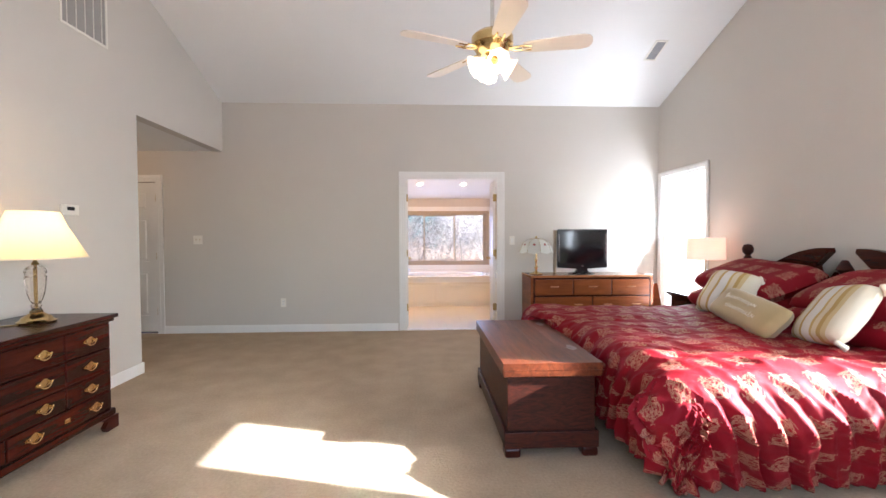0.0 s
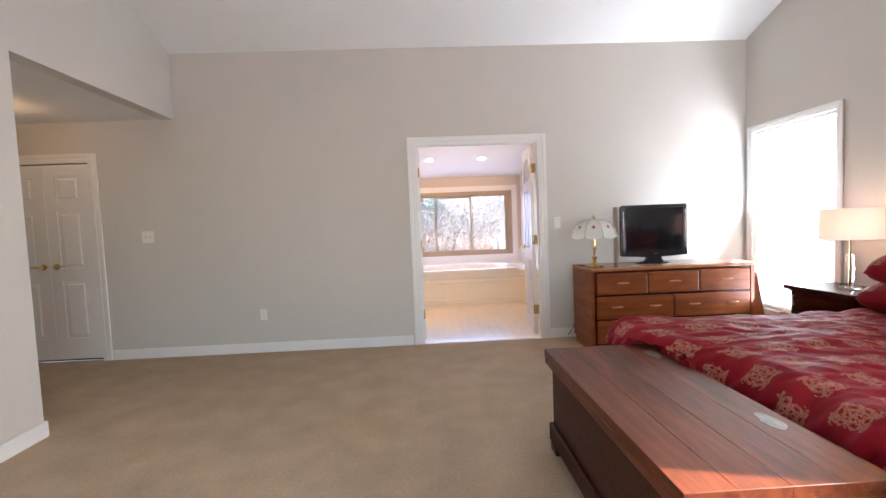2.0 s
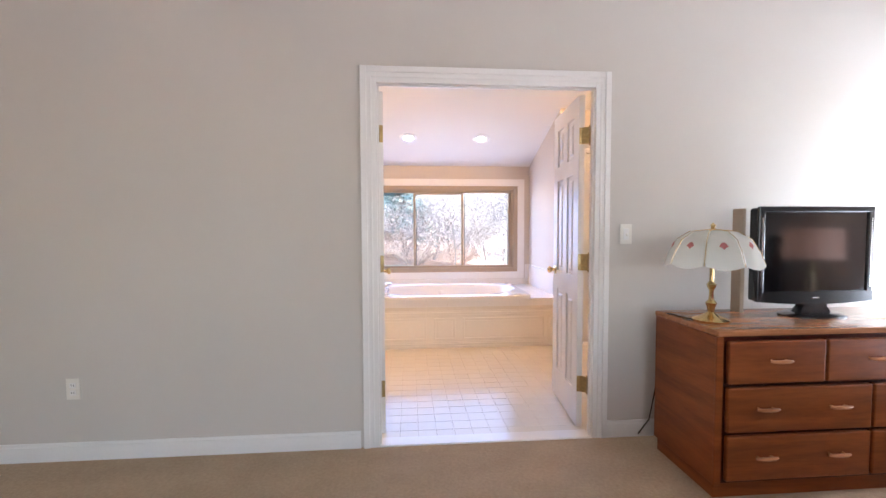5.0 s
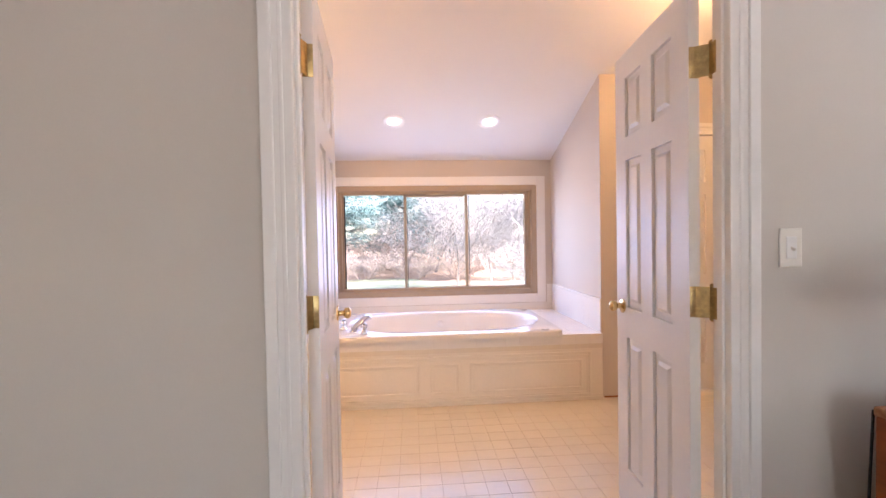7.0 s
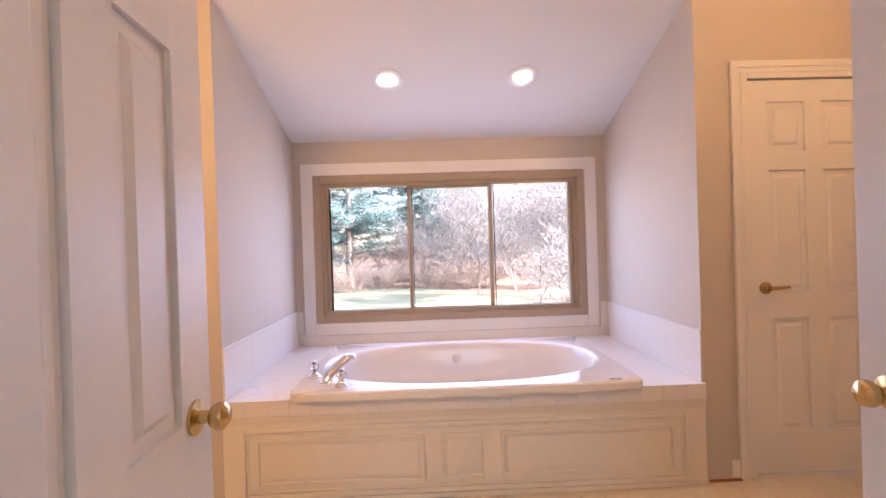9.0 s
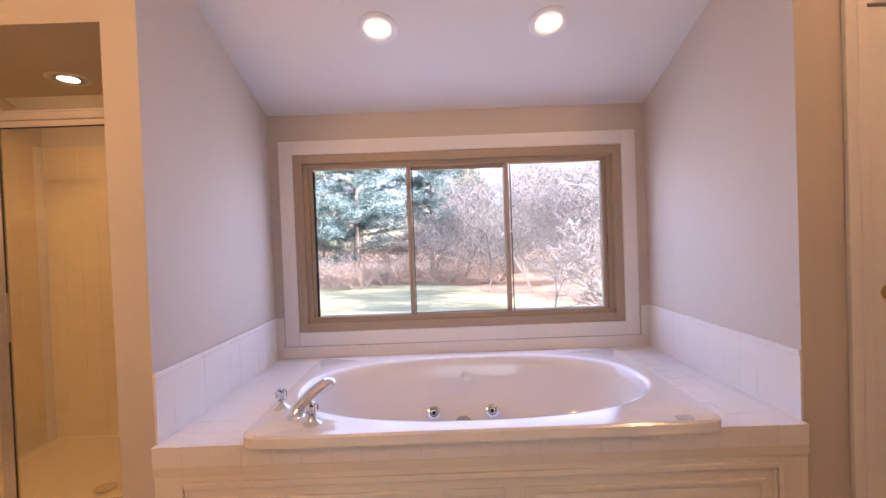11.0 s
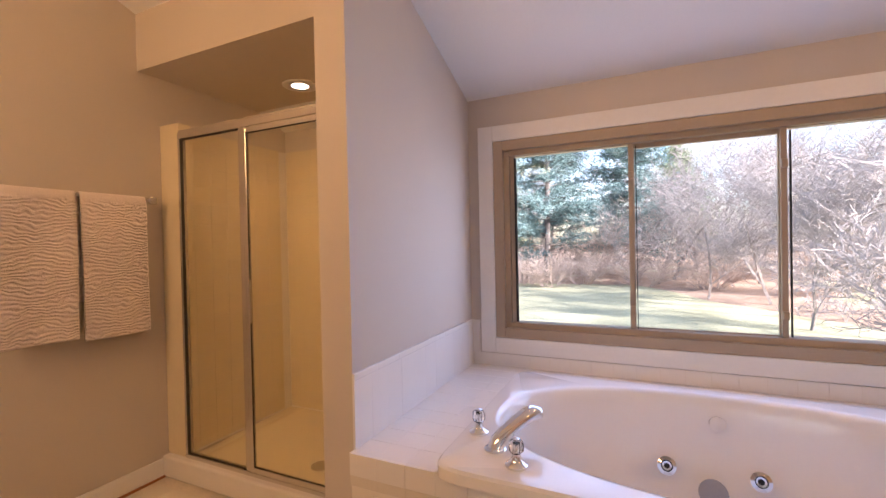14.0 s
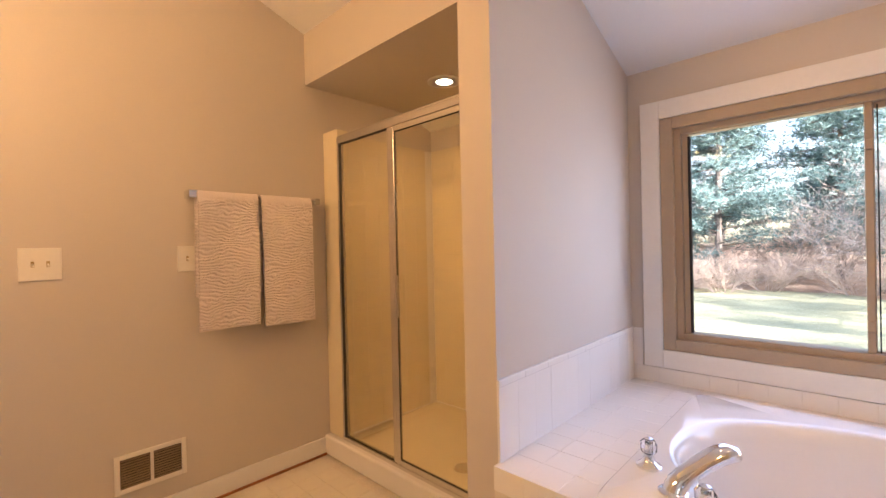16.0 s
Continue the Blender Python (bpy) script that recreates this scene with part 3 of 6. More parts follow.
for x in (0.459, 1.093):
    for z in (0.86, 1.55):
        part("latch", box(x - 0.012, x + 0.012, BN + 0.018, BN + 0.034, z - 0.02, z + 0.02, 0.004), "taupe", wb)
    part("weather_strip", box(x + 0.022, x + 0.026, BN + 0.03, BN + 0.05, BZ0 + 0.09, BZ1 - 0.1), "rubber", wb)
part("weather_strip", box(BX0 + 0.112, BX0 + 0.122, BN + 0.03, BN + 0.05, BZ0 + 0.09, BZ1 - 0.1), "rubber", wb)
part("weather_strip", box(BX1 - 0.125, BX1 - 0.112, BN + 0.03, BN + 0.05, BZ0 + 0.09, BZ1 - 0.1), "steel", wb)


def side_window(name, w, label):
    y0, y1, z0, z1 = w
    ob = tagged(new(name), label, "window", "", "structure")
    bm = bmesh.new()
    for a, b in ((y0, y0 + 0.04), (y1 - 0.04, y1)):
        box(RIGHT + 0.08, RIGHT + 0.13, a, b, z0, z1, 0.003, bm)
    for a, b in ((z0, z0 + 0.05), (z1 - 0.04, z1)):
        box(RIGHT + 0.08, RIGHT + 0.13, y0 + 0.04, y1 - 0.04, a, b, 0.003, bm)
    part("window_frame", bm, "trim", ob)
    p = part("pane", box(RIGHT + 0.10, RIGHT + 0.105, y0 + 0.04, y1 - 0.04, z0 + 0.05, z1 - 0.04), "glass", ob)
    p.visible_shadow = False
    part("window_sill", box(RIGHT - 0.03, RIGHT + 0.08, y0 - 0.02, y1 + 0.02, z0 - 0.025, z0 - 0.001, 0.004), "trim", ob)
    return ob


side_window("window_2", W1, "tall white window with closed bright blinds")
side_window("window_3", W2, "tall white window with a half-height blind")


def blind(where, y0, y1, z0, z1, pitch, tilt, label):
    """A slatted blind: head rail, slats and cords."""
    b = thing("window_blind", (where, 0, 0), 0, label, "blind")
    part("head_rail", box(-0.02, 0.02, y0 + 0.01, y1 - 0.01, z1 - 0.03, z1, 0.003), "trim", b)
    me = box(-0.022, 0.022, y0 + 0.012, y1 - 0.012, -0.0008, 0.0008)
    first = part("slat", me, "slat", b)
    n = int((z1 - 0.04 - z0) / pitch)
    for i in range(n):
        s = first if i == 0 else new("slat", first.data)
        s.parent = b
        s.matrix_basis = pose(0, 0, z0 + 0.015 + pitch * i, 0, tilt, 0)
    part("bottom_rail", box(-0.02, 0.02, y0 + 0.012, y1 - 0.012, z0 - 0.012, z0, 0.003), "trim", b)
    return b


# blind split round added open slats, which throw a banded sun stripe on the dresser
blind(RIGHT + 0.045, W1[0], 5.083, W1[2] + 0.02, W1[3], 0.036, 62, "narrow white slatted blind glowing in the tall window")
blind(RIGHT + 0.0455, 5.071, W1[1], W1[2] + 0.02, W1[3], 0.036, 62, "white slatted blind glowing in the tall window")
blind(RIGHT + 0.046, 5.057, 5.097, W1[2] + 0.02, W1[3], 0.036, 0, "narrow strip of open slats added to band the sunlight")
blind(RIGHT + 0.045, W2[0], W2[1], W2[2] + 0.02, 1.2, 0.030, 8, "white slatted blind over the lower half window")

# ---- bedroom: bed ----
bed = thing("bed", (0, 0, 0), 0, "dark wooden king bed with a carved scroll headboard", "bed")
BY0, BY1, BX, BH, BT = 2.24, 3.96, 1.66, 3.50, 0.57
part("mattress", box(BX, BH, BY0, BY1, 0.30, BT - 0.02, 0.06, seg=3), "cream", bed)
part("box_spring", box(BX + 0.03, BH, BY0 + 0.03, BY1 - 0.03, 0.10, 0.298, 0.02), "rubber", bed)
for x in (BX + 0.12, BH - 0.1):
    for y in (BY0 + 0.12, BY1 - 0.12):
        part("leg", box(x - 0.035, x + 0.035, y - 0.035, y + 0.035, 0, 0.10, 0.006), "mahogany", bed)
# headboard: a broken scroll pediment between two turned posts
HC, HX = 3.20, 3.56
half = []
for i in range(19):
    s = i / 18
    half.append((0.11 + 0.78 * s, 1.16 - 0.33 * s ** 1.6 + 0.02 * math.sin(s * math.pi)))
for sgn in (-1, 1):
    outline = [(HC + sgn * 0.04, 0.3), (HC + sgn * 0.04, 0.90)]
    outline += [(HC + sgn * (0.125 + 0.085 * math.cos(a)), 1.03 + 0.10 * math.sin(a)) for a in [radians(-150 + 18 * k) for k in range(9)]]
    outline += [(HC + sgn * 0.10, 1.13)] + [(HC + sgn * y, z) for y, z in half] + [(HC + sgn * 0.89, 0.3)]
    bm = prism(outline, "x", HX - 0.03, HX + 0.03)
    part("headboard", bm, "mahogany_y", bed, "carved scroll headboard half")
part("finial", lathe([(0.035, 0.88), (0.05, 0.93), (0.03, 0.97), (0.055, 1.0), (0.02, 1.07), (0.0, 1.075)], 16, pose(HX, HC, 0)), "mahogany", bed, "", True)
for y in (HC - 0.95, HC + 0.95):
    part("bedpost", lathe([(0.045, 0), (0.045, 0.75), (0.05, 0.78), (0.03, 0.82), (0.042, 0.9), (0.04, 0.98), (0.025, 1.03), (0.036, 1.05), (0.022, 1.07), (0.045, 1.10), (0.05, 1.135), (0.035, 1.17), (0.0, 1.18)], 20, pose(HX, y, 0)), "mahogany", bed, "turned dark wood bedpost", True)


def ease(a, b, x):
    q = min(max((x - a) / (b - a), 0.0), 1.0)
    return q * q * (3 - 2 * q)


def comforter():
    """A quilted cover laid over the mattress: puffed top, rounded edge, pleated skirts that tuck back under."""
    bm = bmesh.new()
    uvl = bm.loops.layers.uv.new("cloth")
    nu, nv = 190, 250
    x_lo, x_hi = BX - 0.66, 3.20
    y_lo, y_hi = BY0 - 0.86, BY1 + 0.66
    edge = BY0 - 0.10
    grid, cloth = [], {}
    for i in range(nu + 1):
        row = []
        u = x_lo + (x_hi - x_lo) * i / nu
        for j in range(nv + 1):
            v = y_lo + (y_hi - y_lo) * j / nv
            ox, oyn, oyf = max(BX - u, 0.0), max(edge - v, 0.0), max(v - BY1, 0.0)
            oy = oyn if oyn else oyf
            sy = -1 if oyn else 1
            d = (ox ** 3 + oy ** 3) ** (1 / 3)
            px, py = max(u, BX), min(max(v, edge), BY1)
            puff = 0.040 * noise.noise((u * 1.7, v * 1.7, 3.0)) + 0.022 * noise.noise((u * 5.0, v * 4.0, 1.0)) + 0.008 * noise.noise((u * 4.0, v * 17.0, 8.0))
            rim = math.exp(-((max(v - edge, 0.0)) / 0.30) ** 2)
            # gathers that run in from the near edge and fade towards the middle
            fan = u * 36 + 7 * v + 4 * noise.noise((u * 1.8, v * 1.2, 6.0))
            puff += 0.012 * rim * (1 - abs(math.sin(fan * 0.5))) ** 1.4 + 0.007 * noise.noise((u * 11, v * 26 + 6 * u, 4.0))
            crease = 1 - 2 * abs(noise.noise((u * 8 + v * 7, v * 2.4 - u * 1.5, 12.0)))
            puff += (0.006 + 0.012 * rim) * crease ** 3
            z = BT + 0.06 + puff
            spill = 0.19 * ease(3.25, 3.85, v) * ease(BX + 0.45, BX - 0.05, u)
            if d > 1e-6:
                reach = math.hypot(ox, oy)
                nx, ny = -ox / reach, sy * oy / reach
                along = u if oy > ox else v
                near = 1.0 if oyn else 0.35
                r = 0.20 if oyn else 0.13
                turn = r * 1.57
                if d < turn:
                    a = d / r
                    outw, drop = r * math.sin(a), r * (1 - math.cos(a))
                else:
                    outw, drop = r - near * 0.50 * (d - turn), r + 0.90 * (d - turn)
                hang = ease(0.05, 0.42, d)
                side = u * ny + v * nx + 0.55 * d
                pleat = 0.024 * math.sin(side * 48 + 5.0 * noise.noise((side * 2.3, d * 0.8, 0))) + 0.013 * math.sin(side * 91 + 4.0 * noise.noise((side * 4.0, d, 3.0)))
                pleat *= max(0.0, 1 - 1.15 * min(ox, oy) / max(ox, oy)) + 0.12
                bulk = 1 - 0.6 * min(ox, oy) / max(ox, oy)
                ripple = pleat + bulk * 0.045 * noise.noise((along * 3.2, d * 1.5, 5.0))
                outw += hang * (0.035 + ripple) + 0.02 * noise.noise((u * 6, v * 6, 2.0))
                px, py = px + nx * outw, py + ny * outw
                z -= drop
            px -= spill
            if z < 0.575 and 2.5 < py < 3.79:
                # the foot end lies on the chest and is stopped by its side
                px = max(px, 1.445)
            if px < 1.46 and 2.5 < py < 3.79:
                z = max(z, 0.572)
            z = max(z, 0.022 + 0.012 * (1 + noise.noise((px * 9, py * 9, 0))))
            vert = bm.verts.new((px, py, z))
            cloth[vert] = (u, v)
            row.append(vert)
        grid.append(row)
    for i in range(nu):
        for j in range(nv):
            f = bm.faces.new((grid[i][j], grid[i + 1][j], grid[i + 1][j + 1], grid[i][j + 1]))
            for lp in f.loops:
                lp[uvl].uv = cloth[lp.vert]
    c = link_mesh("comforter", bm, "damask", True)
    so = c.modifiers.new("thick", "SOLIDIFY")
    so.thickness, so.offset = 0.02, -1
    return tagged(c, "rumpled red damask comforter with tan medallions on the bed", "comforter")


comforter()


def cushion(name, w, h, d, where, rx, ry, rz, material, label, category="pillow", power=0.42, group="", ruffle=0.0):
    """A stuffed pillow, w by h by d, in its own xz plane."""
    bm = bmesh.new()
    uvl = bm.loops.layers.uv.new("cloth")
    n = 26
    rows = {}
    for s in (-1, 1):
        for i in range(n + 1):
            for j in range(n + 1):
                u, v = 2 * i / n - 1, 2 * j / n - 1
                full = max(0.0, (1 - u ** 4) * (1 - v ** 4)) ** power
                pinch = 1 - 0.10 * (u * u * v * v) - 0.05 * (1 - abs(u)) * abs(v) ** 3
                wr = 0.05 * d * noise.noise((u * 2 + rz, v * 2 + w, s * 1.0))
                if s > 0 and (i in (0, n) or j in (0, n)):
                    rows[s, i, j] = rows[-1, i, j]
                    continue
                x, z = u * w / 2 * (1 - 0.05 * (1 - abs(v)) * abs(u) ** 3) * pinch, v * h / 2 * pinch
                rows[s, i, j] = bm.verts.new((x, s * (d / 2 * full + wr * full), z))
    for s in (-1, 1):
        for i in range(n):
            for j in range(n):
                q = [(i, j), (i + 1, j), (i + 1, j + 1), (i, j + 1)]
                f = bm.faces.new([rows[s, a, b] for a, b in (q if s < 0 else q[::-1])])
                for lp, (a, b) in zip(f.loops, q if s < 0 else q[::-1]):
                    lp[uvl].uv = (a / n, b / n) if material == "striped" else (a / n * w, b / n * h)
    ob = link_mesh(name, bm, material, True)
    ob.matrix_world = pose(*where, rx, ry, rz)
    return tagged(ob, label, category, group)


cushion("pillow", 0.94, 0.56, 0.20, (3.20, 3.62, 0.895), -70, 3, -90, "damask", "red damask sham pillow propped against the headboard", group="shams on the bed")
cushion("pillow", 0.94, 0.56, 0.20, (3.20, 2.60, 0.885), -68, -2, -91, "damask", "red damask sham pillow propped against the headboard", group="shams on the bed")
cushion("pillow", 0.92, 0.54, 0.20, (3.14, 3.62, 0.725), -79, 0, -88, "damask", "red damask pillow lying under the shams", group="shams on the bed")
cushion("pillow", 0.92, 0.54, 0.20, (3.14, 2.62, 0.725), -79, 0, -92, "damask", "red damask pillow lying under the shams", group="shams on the bed")
p1 = cushion("throw_pillow", 0.42, 0.40, 0.16, (2.86, 3.46, 0.80), -34, 3, -80, "striped", "cream and gold striped throw pillow with tassels")
p2 = cushion("throw_pillow", 0.43, 0.41, 0.15, (2.80, 2.52, 0.80), -38, -10, -104, "striped", "cream and gold striped throw pillow with tassels")
p3 = cushion("bolster_pillow", 0.74, 0.26, 0.15, (2.66, 3.00, 0.735), -42, 5, -100, "gold", "gold satin bolster pillow with stitched cream writing")
for p, w, h in ((p1, 0.42, 0.40), (p2, 0.46, 0.44)):
    for sx in (-1, 1):
        for sz in (-1, 1):
            bm = lathe([(0.0, 0.014), (0.012, 0.010), (0.016, 0), (0.013, -0.02), (0.018, -0.05), (0.0, -0.052)], 10, pose(sx * w * 0.435, 0, sz * h * 0.435, 90 if sz < 0 else 60, 0, 0))
            part("tassel", bm, "cream", p, "cream thread tassel", True)
def bolster_face(x, z):
    u, v = x / 0.37, z / 0.13
    return -0.075 * max(0.0, (1 - u ** 4) * (1 - v ** 4)) ** 0.42 - 0.004


for z, x0, x1 in ((0.035, -0.20, 0.16), (-0.035, -0.12, 0.22)):
    pts = []
    for i in range(140):
        x = x0 + (x1 - x0) * i / 139 + 0.006 * math.sin(i * 0.62)
        zz = z + 0.014 * math.sin(i * 0.55) * (1.5 if 0.3 < noise.noise((i * 0.07, z * 40, 0)) else 0.8)
        pts.append((x, bolster_face(x, zz), zz))
    part("stitching", tube(pts, 0.0024, 5), "cream", p3, "cream stitched script")

# ---- bedroom: cedar chest ----
chest = thing("blanket_chest", (1.172, 3.148, 0), 0, "red cedar blanket chest at the foot of the bed", "chest")
CW, CL = 0.505, 1.18
part("body", box(-CW / 2, CW / 2, -CL / 2, CL / 2, 0.11, 0.50, 0.004), "cedar_shaded", chest)
for i in range(4):
    w = (CW + 0.06) / 4
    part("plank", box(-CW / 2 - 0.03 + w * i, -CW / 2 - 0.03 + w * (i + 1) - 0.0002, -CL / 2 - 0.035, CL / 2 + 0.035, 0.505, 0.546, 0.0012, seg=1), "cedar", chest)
for x0, x1, y0, y1 in ((-CW / 2 - 0.028, CW / 2 + 0.028, -CL / 2 - 0.033, -CL / 2 - 0.012), (-CW / 2 - 0.028, CW / 2 + 0.028, CL / 2 + 0.012, CL / 2 + 0.033), (-CW / 2 - 0.028, -CW / 2 - 0.008, -CL / 2, CL / 2), (CW / 2 + 0.008, CW / 2 + 0.028, -CL / 2, CL / 2)):
    part("lid_lip", box(x0, x1, y0, y1, 0.468, 0.5045, 0.004), "cedar", chest)
for x0, x1, y0, y1 in ((-CW / 2 - 0.018, CW / 2 + 0.018, -CL / 2 - 0.018, -CL / 2 - 0.001), (-CW / 2 - 0.018, CW / 2 + 0.018, CL / 2 + 0.001, CL / 2 + 0.018), (-CW / 2 - 0.018, -CW / 2 - 0.001, -CL / 2, CL / 2), (CW / 2 + 0.001, CW / 2 + 0.018, -CL / 2, CL / 2)):
    part("plinth", box(x0, x1, y0, y1, 0.055, 0.15, 0.005), "cedar_shaded", chest)
for sx in (-1, 1):
    for sy in (-1, 1):
        part("foot", box(sx * (CW / 2 - 0.03) - 0.045, sx * (CW / 2 - 0.03) + 0.045, sy * (CL / 2 - 0.03) - 0.045, sy * (CL / 2 - 0.03) + 0.045, 0, 0.0545, 0.012), "mahogany", chest)
# irregular grey patches on the lid along the bed side
M["lid_grey"] = mat("grey_lid_patch", (0.17, 0.15, 0.14), 0.3, vary=0.5, scale=30, grain=120)
for y in (-0.293, 0.44):
    rim = []
    for k in range(18):
        a = 2 * math.pi * k / 18
        q = 1 + 0.35 * noise.noise((3 * math.cos(a), 3 * math.sin(a), y * 9))
        rim.append((0.215 + 0.030 * q * math.cos(a), y + 0.062 * q * math.sin(a)))
    part("lid_plate", prism(rim, "z", 0.5455, 0.5475), "lid_grey", chest, "dull grey irregular patch on the lid")

# ---- bedroom: dark dresser by the left wall ----
ld = thing("dresser", (-1.885, 2.36, 0), 0, "dark cherry dresser with brass bail pulls", "dresser")
LD, LL = 0.53, 1.46
part("body", box(-LD / 2, LD / 2 - 0.01, -LL / 2, LL / 2, 0.10, 0.705, 0.004), "mahogany_y", ld)
part("top", box(-LD / 2, LD / 2 + 0.032, -LL / 2 - 0.025, LL / 2 + 0.032, 0.728, 0.755, 0.008, seg=3), "mahogany_y", ld)
part("cornice", box(-LD / 2, LD / 2 + 0.015, -LL / 2 - 0.01, LL / 2 + 0.015, 0.7055, 0.7275, 0.006), "mahogany_y", ld)
part("plinth", box(-LD / 2, LD / 2 + 0.016, -LL / 2 - 0.01, LL / 2 + 0.012, 0.085, 0.13, 0.010), "mahogany_y", ld)
for sy in (-1, 1):
    for sx in (-1, 1):
        outline = [(0, 0), (0.10, 0), (0.12, 0.03), (0.09, 0.06), (0.15, 0.085), (0, 0.085)]
        bm = prism([(sy * (LL / 2 + 0.018 - a), z) for a, z in outline], "x", sx * (LD / 2 + 0.012) - 0.02, sx * (LD / 2 + 0.012) + 0.012)
        part("bracket_foot", bm, "mahogany", ld)


def bail_pull(parent, x, y, z, s=1.0):
    """A cast back plate with a swinging bail, on a face towards +x."""
    pts = []
    for i in range(40):
        a = 2 * math.pi * i / 40
        pts.append((y + s * (0.042 * math.cos(a) * (1 + 0.14 * math.cos(4 * a))), z + s * (0.019 * math.sin(a) * (1 + 0.25 * math.cos(4 * a + 0.6)))))
    bm = prism(pts, "x", x, x + 0.003)
    tube([(x + 0.014, y + s * 0.034 * math.cos(a), z + 0.004 - s * 0.026 * math.sin(a)) for a in [math.pi * k / 12 for k in range(13)]], 0.0032, 8, bm)
    for sg in (-1, 1):
        lathe([(0.006, 0), (0.005, 0.012), (0.007, 0.016), (0.0, 0.02)], 10, pose(x, y + sg * s * 0.034, z + 0.004, 0, 90, 0), bm)
    part("pull", bm, "brass", parent, "brass bail pull", True)


fx = LD / 2 - 0.008
rows_z = ((0.545, 0.695), (0.395, 0.535), (0.265, 0.387), (0.14, 0.257))
cols = (0.71, 0.36, -0.36, -0.71)
for r, (z0, z1) in enumerate(rows_z):
    if r == 3:
        spans = [(-0.71, -0.005), (0.005, 0.71)]
    else:
        spans = [(0.362, 0.71), (-0.355, 0.355), (-0.71, -0.362)]
    for a, b in spans:
        dwr = part("drawer", box(fx, fx + 0.016, a, b, z0, z1, 0.006), "mahogany_y", ld)
        if b - a > 0.5:
            for q in (0.2, 0.8):
                bail_pull(dwr, fx + 0.017, a + (b - a) * q, (z0 + z1) / 2, 1.12)
            if r == 3:
                part("escutcheon", box(fx + 0.016, fx + 0.019, (a + b) / 2 - 0.02, (a + b) / 2 + 0.02, (z0 + z1) / 2 - 0.012, (z0 + z1) / 2 + 0.012, 0.004), "brass", dwr)
        else:
            bail_pull(dwr, fx + 0.017, (a + b) / 2, (z0 + z1) / 2, 1.12)

# table lamp on the dark dresser
tl = thing("table_lamp", (-1.835, 2.80, 0.755), 0, "crystal and brass lamp with a lit cream shade", "lamp")
part("base", lathe([(0.0, 0), (0.088, 0.0), (0.092, 0.012), (0.075, 0.022), (0.07, 0.035), (0.045, 0.052), (0.03, 0.062), (0.032, 0.075)], 32), "brass", tl, "stepped polished brass base", True)
part("column", lathe([(0.028, 0.075), (0.020, 0.088), (0.027, 0.103), (0.020, 0.116), (0.031, 0.137), (0.043, 0.18), (0.050, 0.235), (0.053, 0.272), (0.044, 0.282), (0.051, 0.290), (0.053, 0.304), (0.046, 0.324), (0.026, 0.337), (0.0, 0.340)], 14), "column", tl, "faceted crystal column")
part("rod", tube([(0, 0, 0.075), (0, 0, 0.40)], 0.006, 8), "brass", tl)
part("cap", lathe([(0.0, 0.341), (0.016, 0.342), (0.020, 0.348), (0.012, 0.358), (0.008, 0.372), (0.0, 0.372)], 20), "brass", tl, "", True)
bm = lathe([(0.245, 0.382), (0.243, 0.39), (0.20, 0.475), (0.15, 0.57), (0.118, 0.655)], 40)
for f in [f for f in bm.faces if len(f.verts) > 4]:
    bm.faces.remove(f)
part("shade", bm, "shade", tl, "lit cream fabric shade", True)
part("trim_ring", lathe([(0.244, 0.380), (0.248, 0.380), (0.248, 0.388), (0.244, 0.388), (0.244, 0.380)], 40), "cream", tl, "", True)
part("bulb", lathe([(0.0, 0.43), (0.014, 0.435), (0.03, 0.48), (0.028, 0.505), (0.0, 0.525)], 16), "bulb", tl, "", True)
lamp("table_lamp_light", "POINT", (-1.835, 2.80, 1.25), (0, 0, 0), 1.5, (1.0, 0.66, 0.36), 0.05)
cord = tagged(link_mesh("lamp_cord", tube([(-1.87, 2.72, 0.759), (-1.95, 2.66, 0.759), (-2.05, 2.70, 0.759), (-2.13, 2.76, 0.759)], 0.0035, 6), "oldbrass", True), "thin brown lamp cord on the dresser top", "cord")

# ---- bedroom: honey dresser with its things ----
hx0, hx1, hy0, hy1, hz = 1.745, 3.262, 5.30, 5.78, 0.782
hdz = thing("low_dresser", ((hx0 + hx1) / 2, hy0, 0), 0, "honey wood seven-drawer dresser against the wall", "dresser")
HW, HD = hx1 - hx0, hy1 - hy0
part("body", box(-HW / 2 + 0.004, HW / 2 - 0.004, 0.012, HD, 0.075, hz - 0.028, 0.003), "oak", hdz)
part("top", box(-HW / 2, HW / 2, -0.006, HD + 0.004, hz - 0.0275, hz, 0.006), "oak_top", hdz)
part("plinth", box(-HW / 2 + 0.02, HW / 2 - 0.02, 0.03, HD - 0.01, 0, 0.0745, 0.002), "oak", hdz)
for sx in (-1, 1):
    part("stile", box(sx * (HW / 2 - 0.016) - 0.016, sx * (HW / 2 - 0.016) + 0.016, -0.002, 0.0115, 0.075, hz - 0.028, 0.002), "oak", hdz)


def bar_pull(parent, x, y, z):
    bm = tube([(x - 0.052, y - 0.020, z), (x - 0.03, y - 0.026, z), (x, y - 0.028, z), (x + 0.03, y - 0.026, z), (x + 0.052, y - 0.020, z)], [0.006, 0.010, 0.011, 0.010, 0.006], 8, flat=0.8)
    for s in (-1, 1):
        tube([(x + s * 0.034, y, z), (x + s * 0.034, y - 0.024, z)], 0.005, 8, bm)
    part("pull", bm, "pull", parent, "curved wooden pull, lightened for light from above", True)


inner = HW - 0.088
# dark sheet behind the drawers paints the shade in their gaps
part("carcass_front", box(-HW / 2 + 0.033, HW / 2 - 0.033, 0.0104, 0.0119, 0.08, hz - 0.03), "mahogany", hdz)
